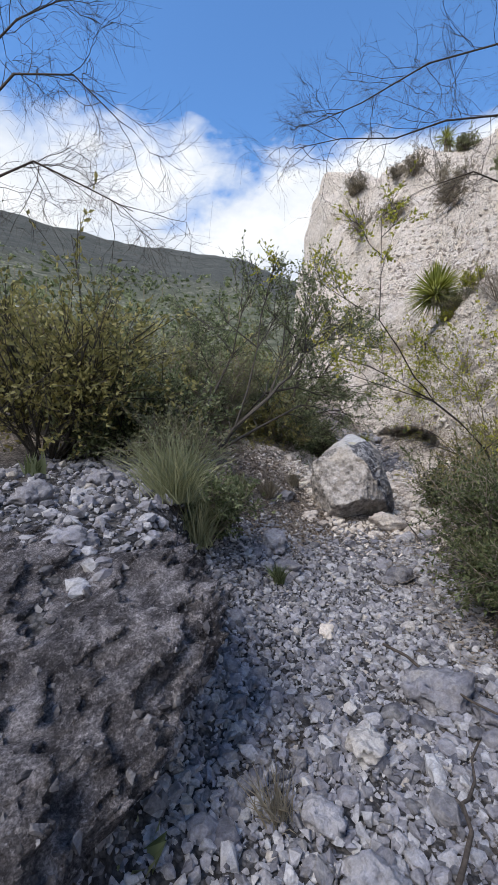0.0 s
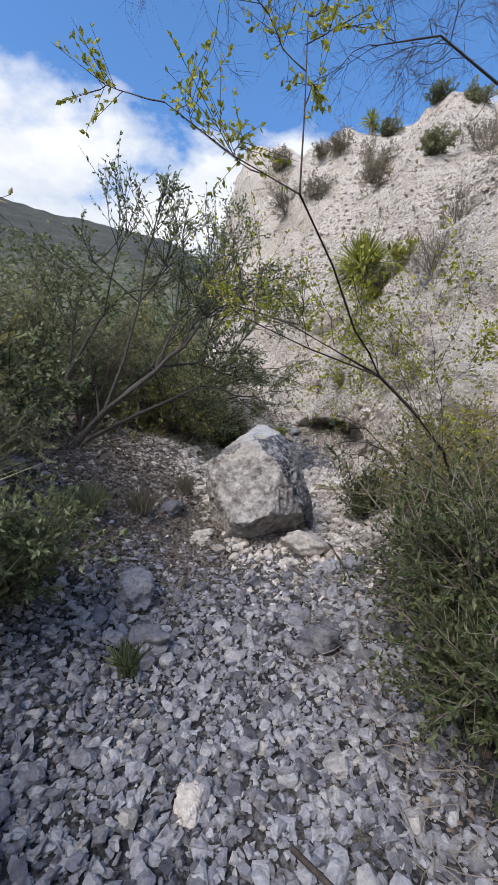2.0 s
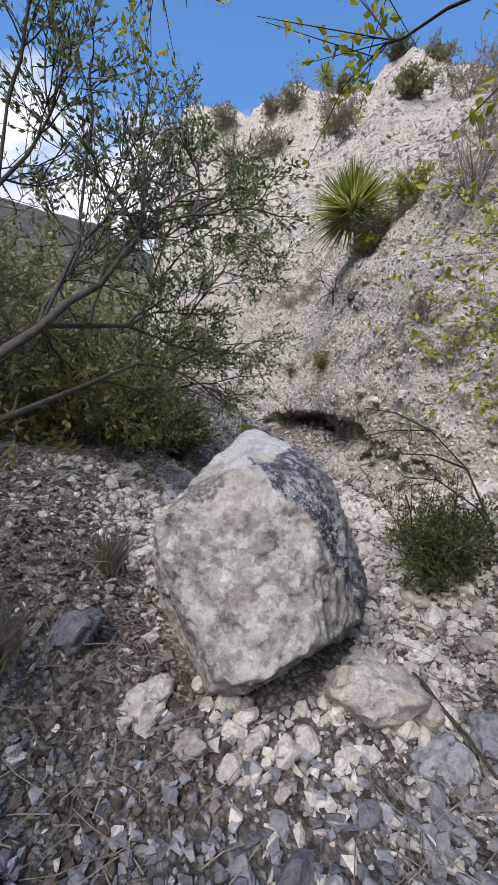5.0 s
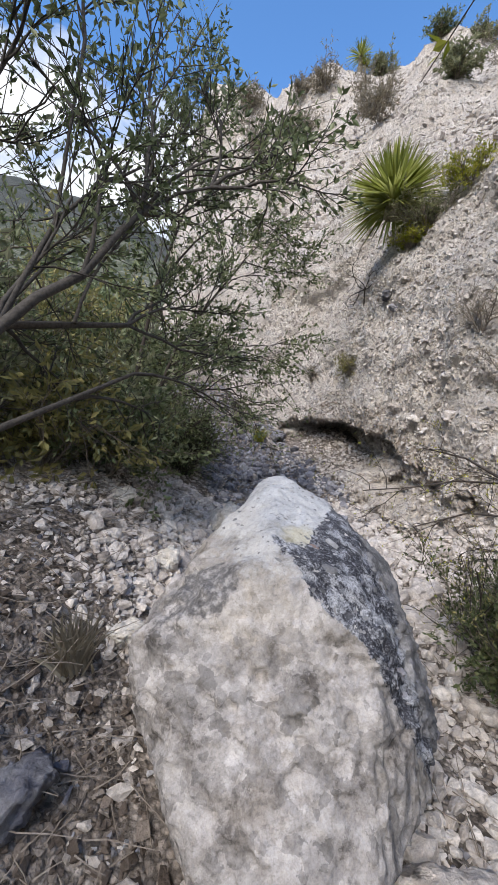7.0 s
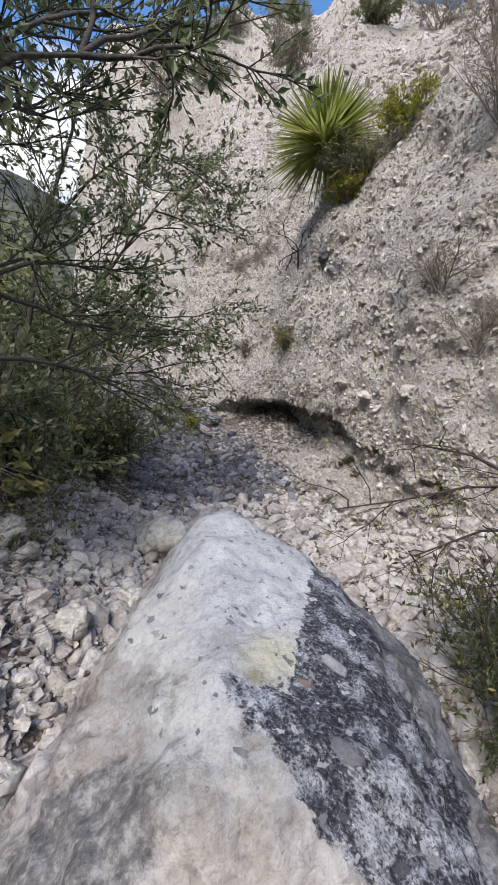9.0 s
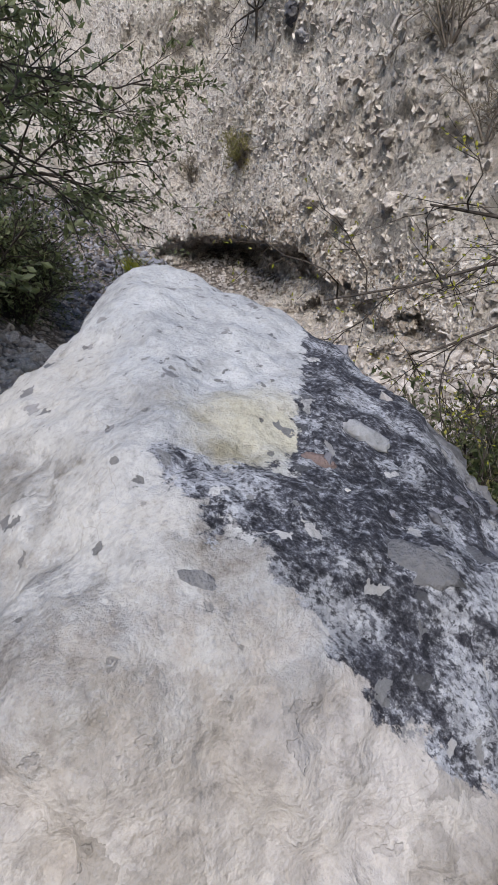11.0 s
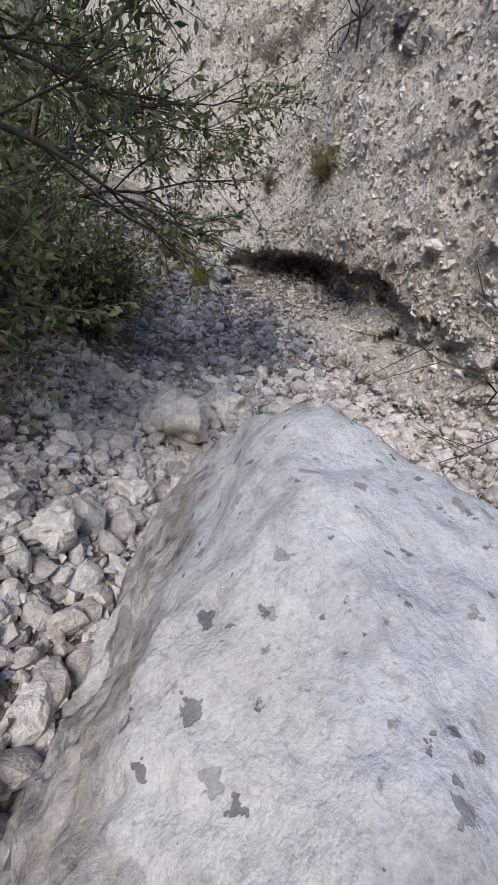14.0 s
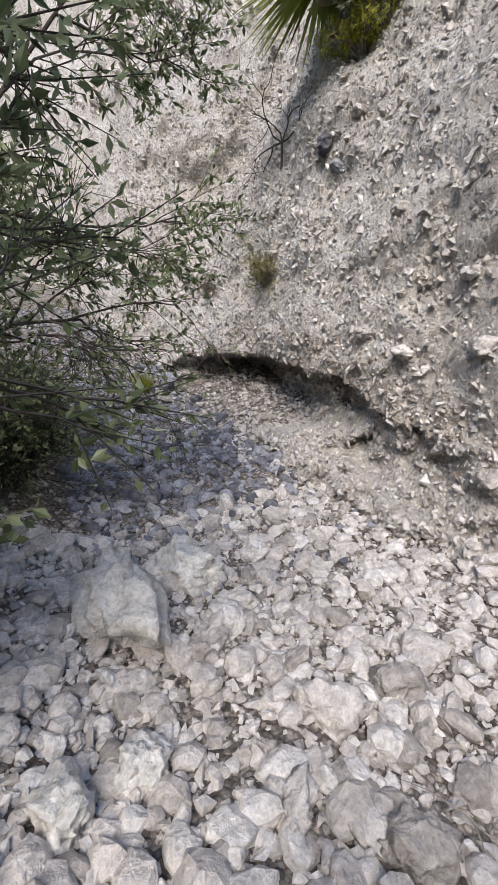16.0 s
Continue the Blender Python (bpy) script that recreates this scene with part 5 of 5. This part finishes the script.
for at, height, spread, stems, seed, leafmat, leaf, leaves, label in (
        ((4.62, 9.15, 4.5), 0.55, 0.6, 24, 71, M_LEAF_GREY, (0.035, 0.012), 10, "grey-green shrub clinging beside the sotol"),
        ((4.55, 9.35, 4.4), 0.3, 0.5, 18, 72, M_LEAF_LIME, (0.03, 0.011), 9, "yellow-green herb under the sotol"),
        ((4.85, 8.75, 4.95), 0.35, 0.5, 16, 73, M_LEAF_LIME, (0.035, 0.013), 10, "yellow flowering herb on the cliff"),
        ((4.35, 10.45, 2.75), 0.42, 0.25, 16, 74, M_LEAF_OLIVE, (0.03, 0.008), 8, "small upright green bush rooted in the cliff"),
        ((4.12, 11.6, 2.7), 0.4, 0.3, 14, 75, M_STRAW, (0.03, 0.006), 5, "small dry grey bush rooted in the cliff"),
        ((4.1, 7.3, 2.4), 0.5, 0.4, 12, 76, M_STRAW, (0.03, 0.006), 4, "dry twiggy bush on the cliff face"),
        ((4.05, 7.6, 2.9), 0.4, 0.35, 10, 77, M_STRAW, (0.03, 0.006), 4, "dry twiggy bush on the cliff face"),
        ((4.55, 7.5, 4.2), 0.8, 0.6, 14, 78, M_STRAW, (0.03, 0.006), 4, "dry brown bush on the cliff face"),
        ((5.4, 8.2, 5.6), 0.7, 0.6, 12, 79, M_STRAW, (0.03, 0.006), 4, "dry brown bush on the cliff face"),
        ((8.06, 12.75, 10.0), 0.72, 0.65, 22, 80, M_LEAF_GREY, (0.09, 0.03), 10, "grey-green shrub high on the cliff slope"),
        ((7.95, 16.3, 11.6), 1.0, 1.0, 18, 81, M_STRAW, (0.08, 0.02), 8, "dry grey shrub high on the cliff"),
        ((7.2, 14.6, 10.0), 0.9, 0.9, 16, 82, M_STRAW, (0.08, 0.02), 8, "dry grey shrub high on the cliff"),
        ((6.04, 17.1, 10.7), 1.0, 0.9, 16, 83, M_STRAW, (0.08, 0.02), 8, "dry grey shrub high on the cliff"),
        ((5.12, 18.5, 10.7), 1.3, 1.1, 18, 84, M_STRAW, (0.08, 0.02), 8, "dry grey shrub on the cliff shoulder"),
        ((7.5, 18.6, 13.6), 1.1, 1.0, 16, 86, M_STRAW, (0.09, 0.025), 8, "dry shrub below the cliff crest"),
        ((5.6, 22.0, 15.0), 0.96, 0.78, 16, 87, M_STRAW, (0.1, 0.03), 8, "dry shrub on the cliff crest"),
        ((9.6, 18.0, 15.3), 0.66, 0.78, 20, 88, M_LEAF_GREY, (0.09, 0.03), 9, "grey shrub on the cliff crest"),
        ((11.3, 17.4, 15.6), 0.66, 0.72, 18, 89, M_LEAF_DARK, (0.09, 0.03), 9, "dark shrub on the cliff crest"),
        ((12.6, 16.0, 15.6), 0.84, 0.78, 18, 90, M_LEAF_GREY, (0.09, 0.03), 9, "grey shrub on the cliff crest"),
        ((13.8, 14.6, 15.2), 0.96, 0.91, 20, 91, M_LEAF_OLIVE, (0.09, 0.03), 9, "olive shrub on the cliff crest"),
        ((6.9, 19.9, 15.0), 0.60, 0.65, 14, 92, M_STRAW, (0.09, 0.02), 8, "dry shrub on the cliff crest"),
        ((9.7, 12.4, 9.8), 1.2, 1.0, 14, 93, M_STRAW, (0.08, 0.02), 6, "dry shrub on the scree slope"),
        ((8.6, 10.4, 8.0), 1.1, 0.9, 14, 94, M_STRAW, (0.07, 0.02), 6, "dry shrub on the scree slope")):
    shrub("cliff_shrub", on_cliff(*at), height, spread, stems, seed, M_TWIG, leafmat, label, lean=(-0.12 * height, -0.08 * height), depth=2, kids=5, leaf=leaf, leaves=leaves, radius=0.008 * max(1, height), gravity=0.03, group="plants on the cliff")


def dead_shrub():
    p = Plant(33)
    c = V(*on_cliff(4.6, 10.35, 3.95))
    hub = c + V(-0.1, -0.12, 0.05)
    p.tube([c + V(0.05, 0, -0.45), c + V(-0.06, -0.06, -0.2), hub], 0.010, 0.014, 5)
    for d, L in (((-0.9, 0.3, 0.1), 0.5), ((-0.5, 0.7, 0.3), 0.5), ((0.4, -0.7, 0.1), 0.35), ((-0.2, 0.1, 0.9), 0.4), ((0.1, -0.5, 0.7), 0.35), ((-0.6, 0.5, -0.1), 0.4)):
        p.grow(hub, V(*d), L, 0.009, 2, 3, leaves=0, bend=0.3, gravity=0.05, spread=0.9)
    return p.done("dead_shrub", c, M_DARKBARK, M_STRAW, "dead leafless shrub with crooked dark twigs on the cliff", "shrub")


dead_shrub()
for at, size, seed in (((4.48, 9.4, 3.55), 0.22, 301), ((4.55, 9.5, 3.8), 0.26, 302), ((4.05, 8.75, 2.2), 0.18, 303), ((3.95, 8.4, 2.0), 0.2, 304), ((4.4, 9.2, 3.9), 0.14, 305), ((4.1, 7.95, 2.5), 0.2, 306), ((4.05, 7.8, 2.05), 0.24, 307), ((4.2, 8.5, 3.0), 0.16, 308)):
    c = on_cliff(*at)
    single_rock((c[0], c[1], c[2]), size * 0.8, seed, M_GREY_OB if seed < 303 else M_BEIGE_OB, "grey stone bedded in the cliff face", sink=0.45, group="stones in the cliff")
for at, size, trunk, seed in (((8.7, 18.4, 15.4), 0.7, 0.45, 95), ((9.15, 18.3, 15.4), 0.4, 0.2, 96)):
    c = on_cliff(*at)
    sotol((c[0], c[1], c[2] + trunk + 0.1), 130, size, seed, "yucca", "spiky yucca on the cliff crest against the sky", trunk)

# ---------------------------------------------------------------- hillside
rngh = np.random.default_rng(77)


def hillside_scrub(n):
    verts, faces = [], []
    for _ in range(n):
        az, r = radians(rngh.uniform(-75, 3)), 18 * (150 / 18) ** rngh.random()
        x, y = r * math.sin(az), r * math.cos(az)
        z, size = float(terrain(x, y)), rngh.uniform(0.25, 0.9) * (0.7 + r * 0.006)
        for _ in range(16):
            p = np.array((x, y, z)) + rngh.normal(size=3) * size * np.array((0.4, 0.4, 0.28)) + (0, 0, 0.35 * size)
            b = len(verts)
            a, c = rngh.normal(size=3) * size * 0.22, rngh.normal(size=3) * size * 0.22
            verts += [p - a, p + c, p + a, p - c]
            faces.append((b, b + 1, b + 2, b + 3))
    ob = mesh_object("hillside_scrub", verts, faces, M_LEAF_DARK)
    return tagged(ob, "low dark green scrub dotted over the stony hillside", "scrub", kind="stuff")


hillside_scrub(2400)
for k in range(16):
    az, r = radians(rngh.uniform(-30, 3)), rngh.uniform(45, 105)
    x, y = r * math.sin(az), r * math.cos(az)
    trunk = rngh.uniform(1.2, 2.6)
    sotol((x, y, float(terrain(x, y)) + trunk), 40, 0.7, 400 + k, "yucca", "tall single-trunked yucca on the stony hillside", trunk)

# ---------------------------------------------------------------- twigs and litter
def litter(n, region, label, seed):
    p = Plant(seed)
    for _ in range(n):
        x, y = p.rng.uniform(region[0], region[1]), p.rng.uniform(region[2], region[3])
        z = float(on_ground(np.array([x]), np.array([y]))[0]) + p.rng.uniform(0.01, 0.05)
        a, L = p.rng.uniform(0, 6.28), p.rng.uniform(0.06, 0.3)
        pts, _d = p.path(V(x, y, z), V(math.cos(a), math.sin(a), p.rng.normal() * 0.25), L, 0.2, 0, 3)
        p.tube(pts, 0.003, 0.0015, 3)
    ob = mesh_object("litter", p.bv, p.bf, M_TWIG, ground)
    return tagged(ob, label, kind="stuff")


litter(900, (1.5, 2.7, 1.4, 5.2), "fallen twigs and dry stalks under the shrub", 501)
litter(1300, (-0.6, 1.0, 4.6, 8.2), "dry twigs and stalks over the bank", 502)
litter(300, (2.0, 3.4, 5.2, 7.0), "dry twigs at the cliff foot", 503)


def fallen_branch(a, b, seed, label):
    p = Plant(seed)
    a, b = V(*a), V(*b)
    pts = [a.lerp(b, k / 7) + Vector(p.rng.normal(size=3)) * 0.015 for k in range(8)]
    p.tube(pts, 0.011, 0.005, 6)
    ob = mesh_object("fallen_branch", [v - a for v in p.bv], p.bf, M_DARKBARK, smooth=True)
    ob.location = a
    return tagged(ob, label, "branch")


fallen_branch((0.75, 1.45, 0.09), (1.15, 2.05, 0.13), 511, "dark dead branch lying in the gravel")
fallen_branch((1.0, 3.0, 0.16), (1.55, 1.9, 0.15), 512, "thin dead stalk lying in the gravel")
fallen_branch((2.15, 5.5, 0.52), (2.1, 4.85, 0.42), 513, "pale root lying over the rocks")

# ---------------------------------------------------------------- stones of the bed that can be told apart
def bed_stones(n, region, mat, lo, hi, seed, keep):
    rng = np.random.default_rng(seed)
    meshes = []
    for k in range(14):
        v, f = cobble(600 + k, 2)
        me = bpy.data.meshes.new("stone")
        me.from_pydata([tuple(q) for q in v], [], f)
        me.materials.append(mat)
        meshes.append(me)
    done = 0
    while done < n:
        x, y = rng.uniform(region[0], region[1]), rng.uniform(region[2], region[3])
        if not keep(np.array(x), np.array(y), rng.random()):
            continue
        s = lo * (hi / lo) ** (rng.random() ** 1.6)
        z = float(on_ground(np.array([x]), np.array([y]))[0])
        ob = new("stone", meshes[int(rng.integers(14))])
        ob.parent = ground
        ob.matrix_basis = pose(x, y, z + 0.14 * s, *(rng.normal(size=2) * 16), rng.uniform(0, 360)) @ Matrix.Diagonal((s, s, s, 1))
        done += 1


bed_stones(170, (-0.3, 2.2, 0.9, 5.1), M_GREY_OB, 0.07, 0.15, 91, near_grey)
bed_stones(130, (1.2, 3.7, 6.6, 9.2), M_BEIGE_OB, 0.09, 0.18, 92, lambda x, y, r: warm_zone(x, y, r) and (abs(x - 1.55) > 0.6 or abs(y - 6.1) > 0.75))
